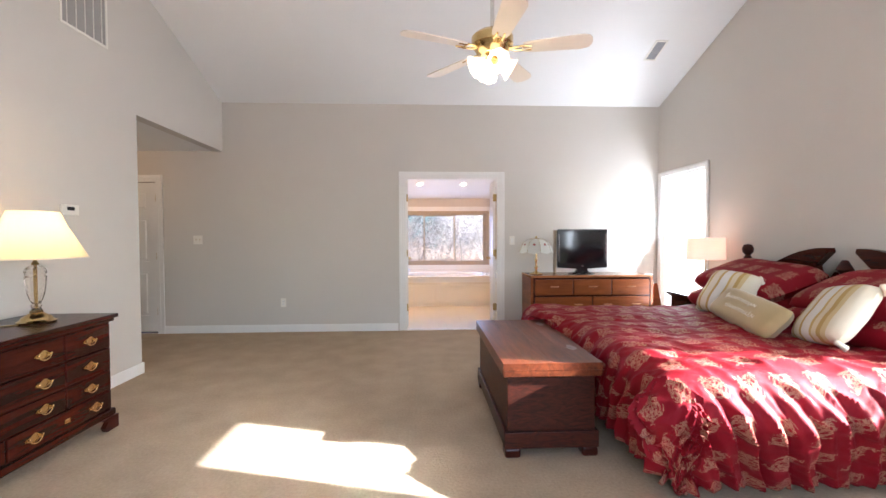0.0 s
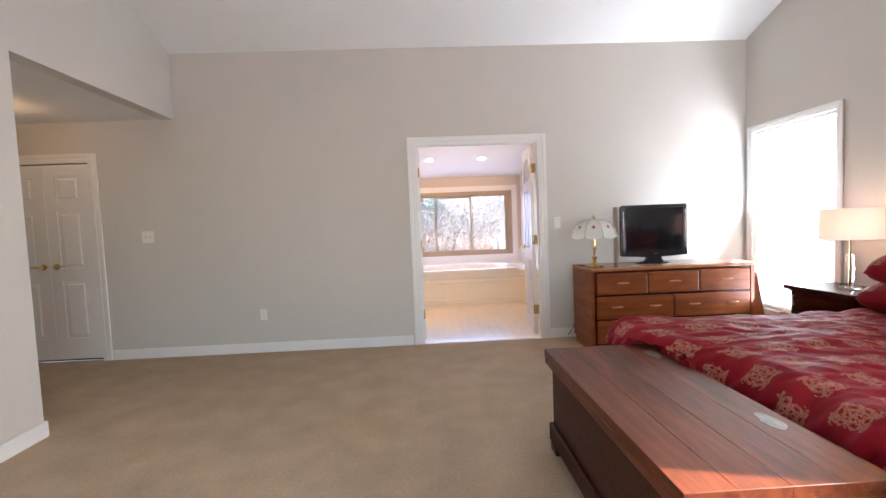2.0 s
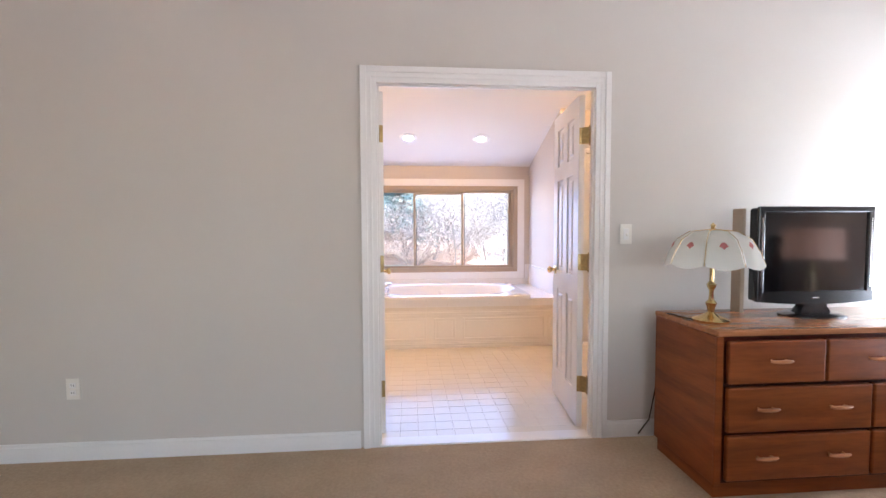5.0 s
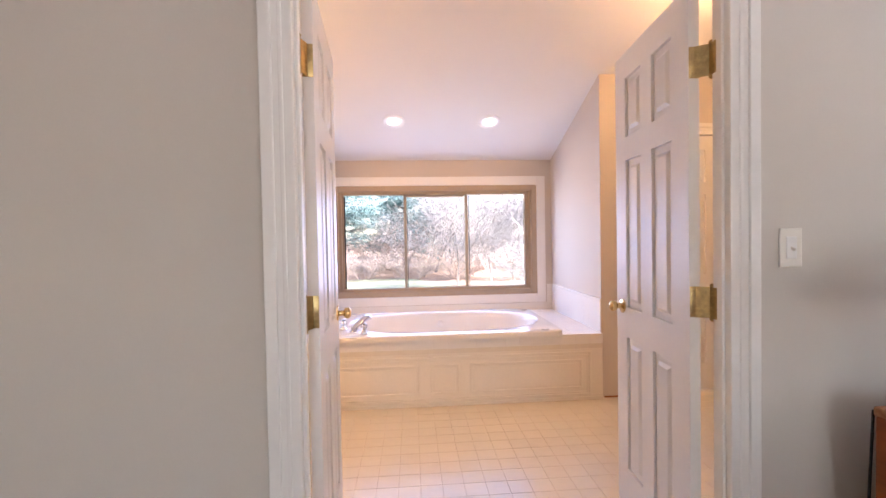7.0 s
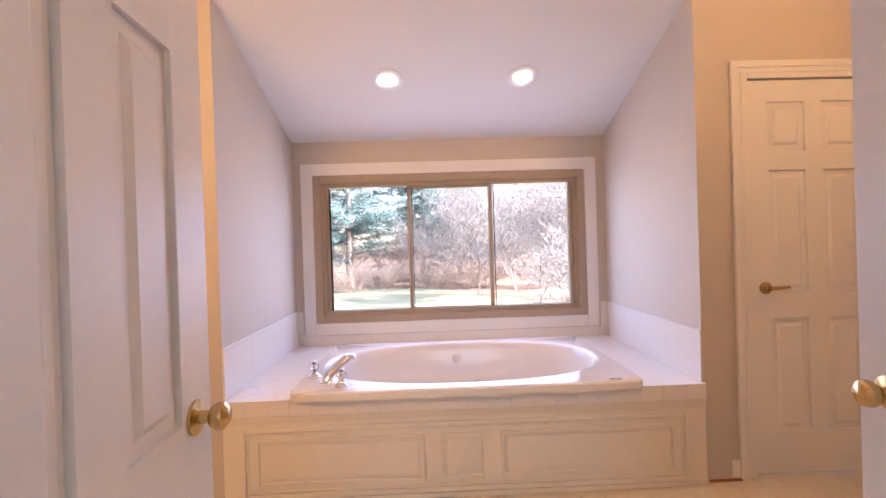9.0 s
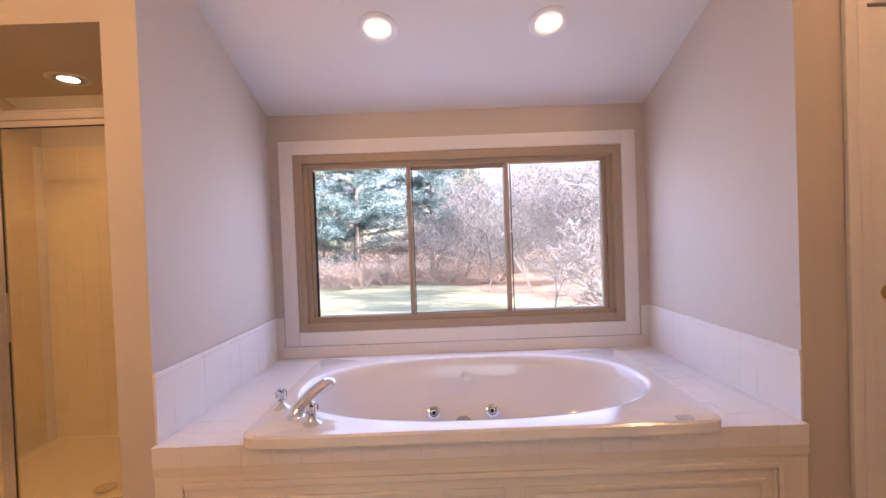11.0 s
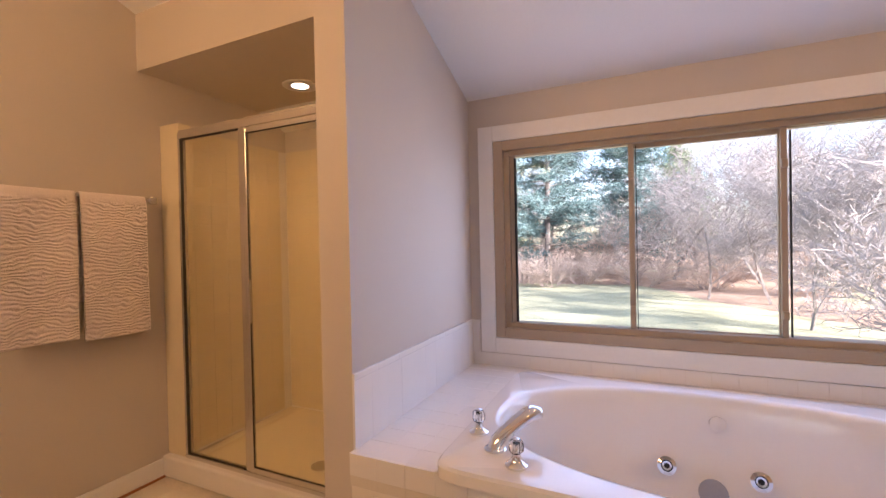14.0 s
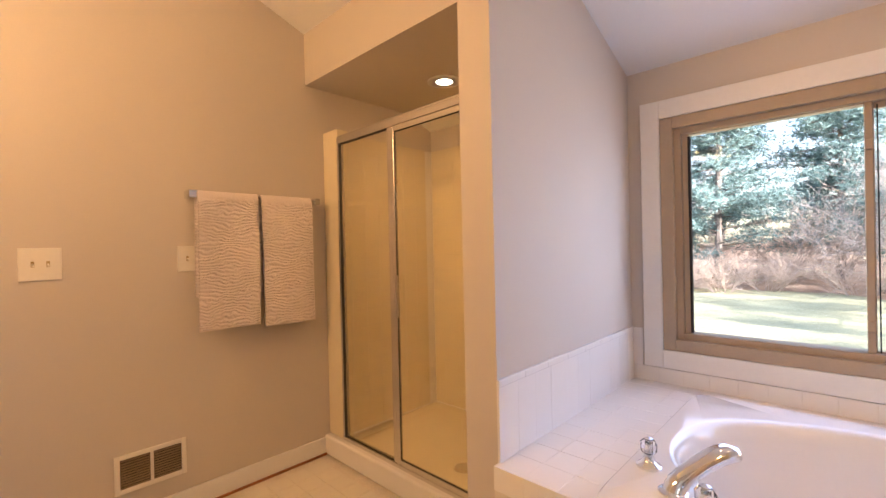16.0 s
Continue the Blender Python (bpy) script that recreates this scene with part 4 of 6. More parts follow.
for row, (z0, z1, n) in enumerate(((0.540, 0.734, 3), (0.318, 0.524, 2), (0.096, 0.303, 2))):
    for i in range(n):
        a = -inner / 2 + inner * i / n + 0.006
        b = -inner / 2 + inner * (i + 1) / n - 0.006
        dwr = part("drawer", box(a, b, -0.014, 0.0118, z0, z1, 0.007), "oak", hdz)
        for q in ((0.5,) if n == 3 else (0.25, 0.75)):
            bar_pull(dwr, a + (b - a) * q, -0.014, (z0 + z1) / 2 + 0.01)

tv = thing("television", (2.478, 5.58, hz), 0, "black flat-screen television on the low dresser", "television")
part("stand", lathe([(0.0, 0), (0.17, 0.0), (0.17, 0.008), (0.13, 0.018), (0.0, 0.020)], 32, pose(0, 0, 0) @ Matrix.Diagonal((1, 0.62, 1, 1))), "black", tv, "", True)
part("neck", prism([(-0.09, 0.016), (0.09, 0.016), (0.065, 0.05), (0.07, 0.09), (-0.07, 0.09), (-0.065, 0.05)], "y", -0.02, 0.03), "black", tv)
part("shell", box(-0.312, 0.312, 0.0, 0.062, 0.075, 0.560, 0.014, seg=3), "black", tv)
bm = bmesh.new()
box(-0.322, 0.322, -0.018, 0.0, 0.536, 0.566, 0.006, bm)
box(-0.322, -0.286, -0.0175, 0.0, 0.10, 0.545, 0.006, bm)
box(0.286, 0.322, -0.0175, 0.0, 0.10, 0.545, 0.006, bm)
chin = [(-0.322 + 0.0322 * k, 0.076 - 0.016 * math.sin(math.pi * k / 20)) for k in range(21)]
prism(chin + [(0.322, 0.128), (-0.322, 0.128)], "y", -0.018, 0.0, bm)
part("bezel", bm, "black", tv, "glossy black bezel with a bowed lower edge")
part("screen", box(-0.288, 0.288, -0.010, -0.004, 0.122, 0.54), "screen", tv)
part("mark", box(-0.02, 0.02, -0.0195, -0.0182, 0.092, 0.098), "steel", tv)
for sx in (-1, 1):
    bm = bmesh.new()
    for k in range(36):
        box(sx * 0.304 - 0.004, sx * 0.304 + 0.004, -0.0198, -0.0178, 0.15 + 0.01 * k, 0.156 + 0.01 * k, 0.0, bm)
    part("side_strip", bm, "steel", tv, "beaded chrome strip")

gl = thing("glass_lamp", (1.862, 5.50, hz), 0, "brass lamp with painted glass petal shade", "lamp")
part("base", lathe([(0.0, 0), (0.078, 0), (0.082, 0.008), (0.07, 0.016), (0.05, 0.022), (0.028, 0.035), (0.014, 0.045), (0.018, 0.07), (0.026, 0.09), (0.012, 0.105), (0.010, 0.15), (0.018, 0.165), (0.022, 0.18), (0.010, 0.195), (0.010, 0.30), (0.0, 0.30)], 24), "brass", gl, "turned polished brass base", True)
for k in range(8):
    a0, a1 = 2 * math.pi * k / 8 + 0.03, 2 * math.pi * (k + 1) / 8 - 0.03
    bm = bmesh.new()
    strip = []
    for r, z in ((0.03, 0.447), (0.10, 0.438), (0.156, 0.402), (0.188, 0.345), (0.212, 0.282)):
        sweep = [a0 + (a1 - a0) * q / 4 for q in range(5)]
        dip = 0.016 if r > 0.2 else 0
        strip.append([bm.verts.new((r * math.cos(a), r * math.sin(a), z - dip * math.sin(math.pi * q / 4))) for q, a in enumerate(sweep)])
    for p, q in zip(strip, strip[1:]):
        for i in range(4):
            bm.faces.new((p[i], p[i + 1], q[i + 1], q[i]))
    bmesh.ops.solidify(bm, geom=bm.faces[:], thickness=0.003)
    petal = part("petal", bm, cloth_glow("milk_glass", (0.86, 0.87, 0.83), 0.15, 0.45) if k == 0 else gl["milk"], gl, "milky glass petal", True)
    if k == 0:
        gl["milk"] = petal.data.materials[0]
    am = (a0 + a1) / 2
    bm = lathe([(0.0, 0), (0.016, 0.001), (0.012, 0.003), (0.0, 0.004)], 9, pose(0.172 * math.cos(am), 0.172 * math.sin(am), 0.376) @ pose(0, 0, 0, 0, 68, math.degrees(am)) , None, lambda k, a: 0.25 * math.cos(5 * a))
    part("rose", bm, mat("rose_paint", (0.42, 0.13, 0.12), 0.4) if k == 0 else gl["rose"], petal, "painted pink rose")
    if k == 0:
        gl["rose"] = bpy.data.materials["rose_paint"]
for k in range(8):
    a = 2 * math.pi * k / 8
    part("rib", tube([(r * math.cos(a), r * math.sin(a), z + 0.001) for r, z in ((0.03, 0.448), (0.101, 0.440), (0.157, 0.403), (0.189, 0.345), (0.212, 0.283))], 0.0014, 6), "brass", gl)
part("finial", lathe([(0.035, 0.44), (0.03, 0.45), (0.008, 0.455), (0.012, 0.47), (0.0, 0.485)], 14), "brass", gl, "", True)
tagged(link_mesh("lamp_cord", tube([(1.83, 5.50, hz + 0.004), (1.78, 5.55, hz + 0.004), (1.76, 5.68, hz + 0.004), (1.79, 5.82, hz - 0.03), (1.82, 5.86, 0.4), (1.78, 5.88, 0.12), (1.72, 5.89, 0.03)], 0.004, 6), "black", True), "black cord running behind the low dresser", "cord")
# upright strip added to stand for the side of the television
tagged(link_mesh("cable_box", box(2.152, 2.176, 5.67, 5.74, hz, hz + 0.56, 0.004), "taupe"), "narrow taupe strip added as the visible side of the television", "box")

# leaning board and hanging cloth beside the low dresser
lean = thing("leaning_board", (3.40, 5.45, 0), 0, "brown wooden board leaning beside the low dresser", "board")
bm = prism([(-0.02, 0.02), (0.13, 0.02), (0.0, 0.66), (-0.07, 0.66)], "y", 0.0, 0.03)
part("board", bm, "oak", lean)
part("brace", box(-0.06, 0.06, 0.032, 0.05, 0.2, 0.24, 0.003), "oak", lean)

# ---- nightstand and bedside lamp ----
ns = thing("nightstand", (3.43, 4.62, 0), 0, "dark wooden nightstand beside the bed", "nightstand")
part("body", box(-0.19, 0.20, -0.26, 0.26, 0.08, 0.585, 0.004), "mahogany_y", ns)
part("top", box(-0.225, 0.215, -0.30, 0.30, 0.60, 0.632, 0.008), "mahogany_y", ns)
part("cornice", box(-0.205, 0.208, -0.28, 0.28, 0.5855, 0.5995, 0.005), "mahogany_y", ns)
for sy in (-1, 1):
    for sx in (-1, 1):
        part("foot", box(sx * 0.17 - 0.03, sx * 0.17 + 0.03, sy * 0.23 - 0.03, sy * 0.23 + 0.03, 0, 0.0795, 0.008), "mahogany", ns)
dwr = part("drawer", box(-0.206, -0.1905, -0.23, 0.23, 0.42, 0.56, 0.005), "mahogany_y", ns)
bl = thing("bedside_lamp", (3.45, 4.60, 0.632), 0, "glass lamp with a pale drum shade, lit", "lamp")
part("base", lathe([(0.0, 0), (0.07, 0), (0.07, 0.012), (0.03, 0.02), (0.022, 0.05), (0.03, 0.08), (0.022, 0.11), (0.032, 0.15), (0.022, 0.19), (0.028, 0.23), (0.012, 0.27), (0.0, 0.27)], 20), "crystal", bl, "clear glass spindle base", True)
part("rod", tube([(0, 0, 0.02), (0, 0, 0.46)], 0.005, 8), "brass", bl)
bm = lathe([(0.185, 0.375), (0.182, 0.49), (0.178, 0.605)], 36)
for f in [f for f in bm.faces if len(f.verts) > 4]:
    bm.faces.remove(f)
part("shade", bm, "shade2", bl, "pale pink fabric drum shade", True)
part("bulb", lathe([(0.0, 0.44), (0.025, 0.46), (0.03, 0.49), (0.0, 0.53)], 14), "bulb", bl, "", True)
lamp("bedside_lamp_light", "POINT", (3.45, 4.60, 1.14), (0, 0, 0), 0.6, (1.0, 0.58, 0.42), 0.04)

# ---- ceiling fan ----
fan = thing("ceiling_fan", (0.900, 2.97, 2.47), 0, "brass ceiling fan with five cream blades and lit glass", "ceiling fan")
part("downrod", tube([(0, 0, 0.1), (0, 0, roof_z(RIDGE) - 2.47 - 0.06)], 0.013, 12), "steel", fan)
part("canopy", lathe([(0.02, roof_z(RIDGE) - 2.57), (0.06, roof_z(RIDGE) - 2.53), (0.075, roof_z(RIDGE) - 2.45), (0.0, roof_z(RIDGE) - 2.45)], 24), "brass", fan, "", True)
part("motor", lathe([(0.0, -0.045), (0.07, -0.045), (0.10, -0.03), (0.115, 0.0), (0.135, 0.02), (0.135, 0.07), (0.115, 0.09), (0.10, 0.10), (0.03, 0.125), (0.0, 0.125)], 32), "brass", fan, "polished brass motor housing", True)
part("light_plate", lathe([(0.0, -0.12), (0.045, -0.118), (0.06, -0.09), (0.05, -0.07), (0.03, -0.046), (0.0, -0.044)], 24), "brass", fan, "", True)
for k in range(5):
    a = 201 + 72 * k
    m = pose(0, 0, 0, 0, 0, a) @ pose(0, 0, 0, 0, 0, 0)
    outline = [(0.20, -0.045), (0.24, -0.055), (0.56, -0.07), (0.60, -0.058), (0.617, -0.03), (0.622, 0.0), (0.617, 0.03), (0.60, 0.058), (0.56, 0.07), (0.24, 0.055), (0.20, 0.045)]
    bm = prism(outline, "z", 0.0, 0.007)
    bmesh.ops.transform(bm, matrix=m @ pose(0, 0, -0.01, -11, 0, 0), verts=bm.verts)
    blade = part("blade", bm, "blade", fan, "cream wooden blade")
    bm = tube([(0.09, 0, 0.0), (0.14, 0.02, -0.012), (0.19, 0.03, -0.012), (0.25, 0.022, -0.014)], 0.007, 8)
    tube([(0.09, 0, 0.0), (0.14, -0.02, -0.012), (0.19, -0.03, -0.012), (0.25, -0.022, -0.014)], 0.007, 8, bm)
    tube([(0.19, 0.03, -0.013), (0.20, 0.0, -0.014), (0.19, -0.03, -0.013)], 0.006, 8, bm)
    bmesh.ops.transform(bm, matrix=m, verts=bm.verts)
    part("blade_iron", bm, "brass", blade, "scrolled brass blade iron", True)
for k in range(4):
    a = 8 + 90 * k
    m = pose(0, 0, -0.10, 0, 0, a) @ pose(0.05, 0, 0.015, 0, 118, 0)
    part("light_arm", tube([(0.04 * math.cos(radians(a)), 0.04 * math.sin(radians(a)), -0.09), (0.07 * math.cos(radians(a)), 0.07 * math.sin(radians(a)), -0.12)], 0.012, 10), "brass", fan)
    bm = lathe([(0.022, 0.0), (0.034, 0.012), (0.046, 0.038), (0.058, 0.068), (0.074, 0.088)], 28, m, None, lambda q, t: 0.05 * math.cos(8 * t) * (q / 4))
    for f in [f for f in bm.faces if len(f.verts) > 4]:
        bm.faces.remove(f)
    part("glass_shade", bm, "fanglass", fan, "lit tulip glass shade", True)
lamp("fan_light", "POINT", (0.900, 2.97, 2.28), (0, 0, 0), 1.2, (1.0, 0.72, 0.42), 0.06)

# ---- wall plates, grilles ----


def wall_plate(name, where, turn, label, w, h, holes, kind, toggles=()):
    """A plate in its own xz plane, its face towards -y."""
    p = thing(name, where, turn, label, kind)
    part("plate", box(-w / 2, w / 2, -0.006, -0.0005, -h / 2, h / 2, 0.0025), "plate", p)
    for x, z, sx, sz in holes:
        part("socket", box(x - sx / 2, x + sx / 2, -0.0085, -0.0055, z - sz / 2, z + sz / 2, 0.002), "trim", p)
        if kind == "outlet":
            for dx in (-0.006, 0.006):
                part("slot", box(x + dx - 0.0012, x + dx + 0.0012, -0.0089, -0.0084, z - 0.004, z + 0.006), "dark", p)
    for x in toggles:
        part("toggle_slot", box(x - 0.005, x + 0.005, -0.0068, -0.0058, -0.011, 0.011), "oldbrass", p)
        bm = box(-0.003, 0.003, -0.016, 0.0, -0.004, 0.004, 0.001)
        bmesh.ops.transform(bm, matrix=pose(x, -0.006, 0, 24, 0, 0), verts=bm.verts)
        part("toggle", bm, "plate", p)
    return p


wall_plate("light_switch", (-2.505, FAR, 1.228), 0, "ivory double switch plate on the wall", 0.115, 0.115, [], "switch", (-0.023, 0.023))
wall_plate("light_switch", (1.645, FAR, 1.205), 0, "ivory single switch plate beside the doorway", 0.07, 0.115, [(0, 0, 0.033, 0.066)], "switch", (0.0,))
wall_plate("outlet", (-1.413, FAR, 0.39), 0, "ivory duplex outlet low on the wall", 0.07, 0.115, [(0, 0.02, 0.033, 0.028), (0, -0.02, 0.033, 0.028)], "outlet")
wall_plate("light_switch", (BW, 6.952, 1.168), 90, "ivory double switch plate on the bathroom wall", 0.125, 0.125, [], "switch", (-0.022, 0.022))
wall_plate("light_switch", (BW, 7.455, 1.172), 90, "ivory switch plate half hidden by a towel", 0.085, 0.12, [], "switch", (0.0,))
th = thing("thermostat", (LEFT, 3.46, 1.463), 90, "white wall thermostat above the dark dresser", "thermostat")
part("case", box(-0.075, 0.075, -0.026, -0.001, -0.04, 0.04, 0.006), "plate", th)
part("display", box(-0.035, 0.03, -0.0275, -0.0255, -0.004, 0.022, 0.0), "black", th)


def grille(name, where, turn, w, h, n, label, upright=False, tilt=35, dark="dark", gap=None, slats="plate"):
    g = thing(name, where, turn, label, "vent")
    part("backing", box(-w / 2 + 0.015, w / 2 - 0.015, -0.003, -0.0008, -h / 2 + 0.015, h / 2 - 0.015), dark, g)
    bm = bmesh.new()
    sash_bars(bm, -w / 2, w / 2, -h / 2, h / 2, -0.010, -0.0005, 0.02)
    if gap:
        box(-0.006, 0.006, -0.0098, -0.001, -h / 2 + 0.02, h / 2 - 0.02, 0.001, bm)
    part("rim", bm, "plate", g)
    span = (w if upright else h) - 0.04
    for i in range(n):
        q = -span / 2 + span * (i + 0.5) / n
        if upright:
            bm = box(-0.0008, 0.0008, -0.006, 0.0025, -h / 2 + 0.02, h / 2 - 0.02)
            m = pose(q, -0.004, 0, 0, 0, tilt)
        else:
            bm = box(-w / 2 + 0.02, w / 2 - 0.02, -0.006, 0.0025, -0.0008, 0.0008)
            m = pose(0, -0.004, q, tilt, 0, 0)
        bmesh.ops.transform(bm, matrix=m, verts=bm.verts)
        part("slat", bm, slats, g)
    return g


grille("return_grille", (LEFT, 3.665, 3.10), 90, 0.47, 0.56, 5, "white return-air grille high on the wall", True, 0, "returnback")
g = grille("wall_register", (BW, 7.295, 0.262), 90, 0.27, 0.165, 11, "ivory floor-level register with dark slats", False, 40, "dark", True, "louvre")
cv = grille("ceiling_vent", (3.09, 4.98, roof_z(4.98)), 0, 0.14, 0.30, 12, "white ceiling vent with grey louvres", False, 35, "greyplastic", None, "greyplastic")
cv.matrix_world = pose(3.09, 4.98, roof_z(4.98), 90 - math.degrees(math.atan(SLOPE)), 0, 0)

# ---- bathroom: bath and surround ----
tub = thing("bathtub", (0.785, 8.385, 0), 0, "white oval whirlpool bathtub set into a tiled deck", "bathtub")
RX, RY, RZ = 0.875, 0.525, DECK + 0.042


def tub_shell():
    """Rim plate with a rounded outline, and an oval basin that narrows to a flat bottom."""
    bm = bmesh.new()
    n = 96
    ox, oy = 0.80, 0.445

    def plate(a, sx, sy, pw):
        c, s = math.cos(a), math.sin(a)
        return (sx * math.copysign(abs(c) ** pw, c), sy * math.copysign(abs(s) ** pw, s))
    prof = [("plate", RX, RY, -0.042), ("plate", RX, RY, -0.008), ("plate", RX - 0.008, RY - 0.008, 0.0)]
    prof += [("oval", ox + 0.015, oy + 0.015, 0.004), ("oval", ox, oy, 0.002), ("oval", ox - 0.018, oy - 0.016, -0.012), ("oval", ox - 0.03, oy - 0.026, -0.05), ("oval", ox - 0.06, oy - 0.045, -0.18), ("oval", ox - 0.12, oy - 0.09, -0.33), ("oval", ox - 0.20, oy - 0.15, -0.40), ("oval", ox - 0.35, oy - 0.26, -0.415)]
    rings = []
    for kind, sx, sy, dz in prof:
        ring = []
        for i in range(n):
            a = 2 * math.pi * (i + 0.5) / n
            x, y = plate(a, sx, sy, 0.10 if kind == "plate" else 0.86)
            ring.append(bm.verts.new((x, y, RZ + dz)))
        rings.append(ring)
    for p, q in zip(rings, rings[1:]):
        for i in range(n):
            bm.faces.new((p[i], p[(i + 1) % n], q[(i + 1) % n], q[i]))
    bm.faces.new(rings[-1])
    return bm


part("shell", tub_shell(), "acrylic", tub, "glossy white acrylic shell", True)
for x, z in ((-0.20, 0.268), (0.12, 0.268), (-0.04, 0.20)):
    m = pose(x, 0.308 if z > 0.25 else 0.285, z + 0.015, 68, 0, 0)
    if z > 0.25:
        j = part("jet", lathe([(0.0, 0.0), (0.034, 0.0), (0.036, 0.006), (0.022, 0.010), (0.018, 0.004), (0.0, 0.003)], 20, m), "chrome", tub, "chrome whirlpool jet", True)
        part("nozzle", lathe([(0.0, 0.004), (0.011, 0.005), (0.009, 0.012), (0.0, 0.013)], 12, m), "rubber", j)
    else:
        part("suction_cover", lathe([(0.0, 0.0), (0.05, 0.0), (0.052, 0.006), (0.03, 0.014), (0.0, 0.016)], 24, m), "greyplastic", tub, "round grey suction cover", True)
part("overflow", lathe([(0.0, 0.0), (0.03, 0.0), (0.03, 0.006), (0.022, 0.010), (0.0, 0.011)], 20, pose(-0.01, 0.385, 0.455, 80, 0, 0)), "acrylic", tub, "white overflow knob", True)
part("badge", box(0.70, 0.76, -0.505, -0.475, RZ + 0.001, RZ + 0.0025), "steel", tub)

fc = thing("tub_faucet", (0.065, 8.03, RZ), 48, "chrome arched tub spout", "faucet")
part("spout", tube([(0, 0, 0), (0.010, 0, 0.024), (0.036, 0, 0.046), (0.078, 0, 0.070), (0.118, 0, 0.088), (0.146, 0, 0.095), (0.164, 0, 0.091), (0.173, 0, 0.080)], [0.031, 0.029, 0.028, 0.028, 0.029, 0.029, 0.026, 0.018], 16, flat=0.85), "chrome", fc, "", True)
part("collar", lathe([(0.0, 0), (0.036, 0), (0.036, 0.006), (0.028, 0.012), (0.0, 0.013)], 20), "chrome", fc, "", True)
for x, y in ((-0.025, 8.125), (0.155, 7.955)):
    h = thing("tap_handle", (x, y, RZ), 0, "crystal tap handle on a chrome base", "tap", "taps of the bath")
    part("base", lathe([(0.0, 0), (0.034, 0), (0.034, 0.008), (0.02, 0.018), (0.014, 0.03), (0.014, 0.04), (0.0, 0.04)], 20), "chrome", h, "", True)
    part("knob", lathe([(0.0, 0.04), (0.016, 0.042), (0.023, 0.050), (0.024, 0.070), (0.016, 0.080), (0.0, 0.082)], 8), "crystal", h, "faceted crystal knob")
    part("button", lathe([(0.0, 0.041), (0.008, 0.042), (0.006, 0.060), (0.010, 0.078), (0.012, 0.084), (0.0, 0.088)], 12), "chrome", h, "", True)

deck = tagged(new("tub_deck"), "white tiled deck round the bath", "deck", "", "structure")
FY = 7.905
bm = bmesh.new()
box(AL, AR, FY + 0.0002, 7.875 + 0.05, 0.395, DECK - 0.0015, bm=bm)
box(AL, tub.location.x - RX + 0.03, 7.92, BN, 0.40, DECK - 0.0016, bm=bm)
box(tub.location.x + RX - 0.03, AR, 7.92, BN, 0.40, DECK - 0.0016, bm=bm)
box(tub.location.x - RX, tub.location.x + RX, 8.86, BN, 0.40, DECK - 0.0017, bm=bm)
part("core", bm, "whitegrout", deck)
# panelled front
bf = tagged(new("tub_front"), "cream panelled tub front with applied moulding", "panelling", "", "structure")
part("board", box(AL, AR, FY + 0.006, FY + 0.03, 0.0, 0.394, 0.002), "creampaint", bf)


def moulding(x0, x1, z0, z1, w, d):
    bm = bmesh.new()
    sash_bars(bm, x0, x1, z0, z1, FY + 0.006 - d, FY + 0.0065, w)
    part("moulding", bm, "creampaint", bf)


moulding(-0.33, 1.88, 0.03, 0.375, 0.022, 0.012)
moulding(-0.305, 1.855, 0.055, 0.35, 0.012, 0.006)
for a, b in ((-0.26, 0.56), (0.64, 0.86), (0.94, 1.81)):
    moulding(a, b, 0.09, 0.315, 0.016, 0.010)
    part("field", box(a + 0.03, b - 0.03, FY + 0.002, FY + 0.0062, 0.12, 0.285, 0.002), "creampaint", bf)
part("base_strip", box(AL, AR, FY - 0.004, FY + 0.0055, 0.0, 0.025, 0.003), "creampaint", bf)

# ---- shower ----
SY = 8.2
sh = thing("shower_enclosure", (0, 0, 0), 0, "framed glass shower enclosure with a hinged door", "shower")
curb = structure("shower_curb", box(BW, -0.55, SY - 0.05, SY + 0.05, 0, 0.115, 0.012, seg=3), "acrylic", "white shower curb")
bm = prism([(SY + 0.05, 0.0), (BN, 0.0), (BN, 0.05), (SY + 0.1, 0.035), (SY + 0.05, 0.10)], "x", BW, -0.55)
structure("shower_pan", bm, "almond", "almond shower pan")
part("drain", lathe([(0.0, 0.0), (0.05, 0.0), (0.05, 0.004), (0.0, 0.006)], 20, pose(-1.07, 8.50, 0.044)), "steel", sh, "round metal drain cover", True)
SX0, SXM, SX1, ST = -1.70, -1.24, -0.552, 1.83
bm = bmesh.new()
box(SX0, SX1, SY - 0.02, SY + 0.02, ST - 0.035, ST, 0.004, bm)
box(SX0, SX1, SY - 0.014, SY + 0.014, ST, ST + 0.012, 0.003, bm)
part("header", bm, "steel", sh, "brushed metal header rail")
part("sill_track", box(SX0, SX1, SY - 0.02, SY + 0.02, 0.116, 0.138, 0.003), "steel", sh)
for x in (SX0, SXM):
    part("upright", box(x - 0.012 if x != SX0 else x, x + 0.02, SY - 0.018, SY + 0.018, 0.138, ST - 0.035, 0.003), "steel", sh)
part("upright", box(SX1 - 0.02, SX1, SY - 0.018, SY + 0.018, 0.138, ST - 0.035, 0.003), "steel", sh)
p = part("fixed_pane", box(SX0 + 0.016, SXM - 0.008, SY - 0.003, SY + 0.003, 0.136, ST - 0.03), "showerglass", sh, "clear fixed glass pane")
p.visible_shadow = False
for a, b, c, d in ((SX0 + 0.02, SX0 + 0.023, 0.14, ST - 0.036),):
    part("gasket", box(a, b, SY - 0.0195, SY - 0.004, c, d), "rubber", sh, "black rubber gasket")
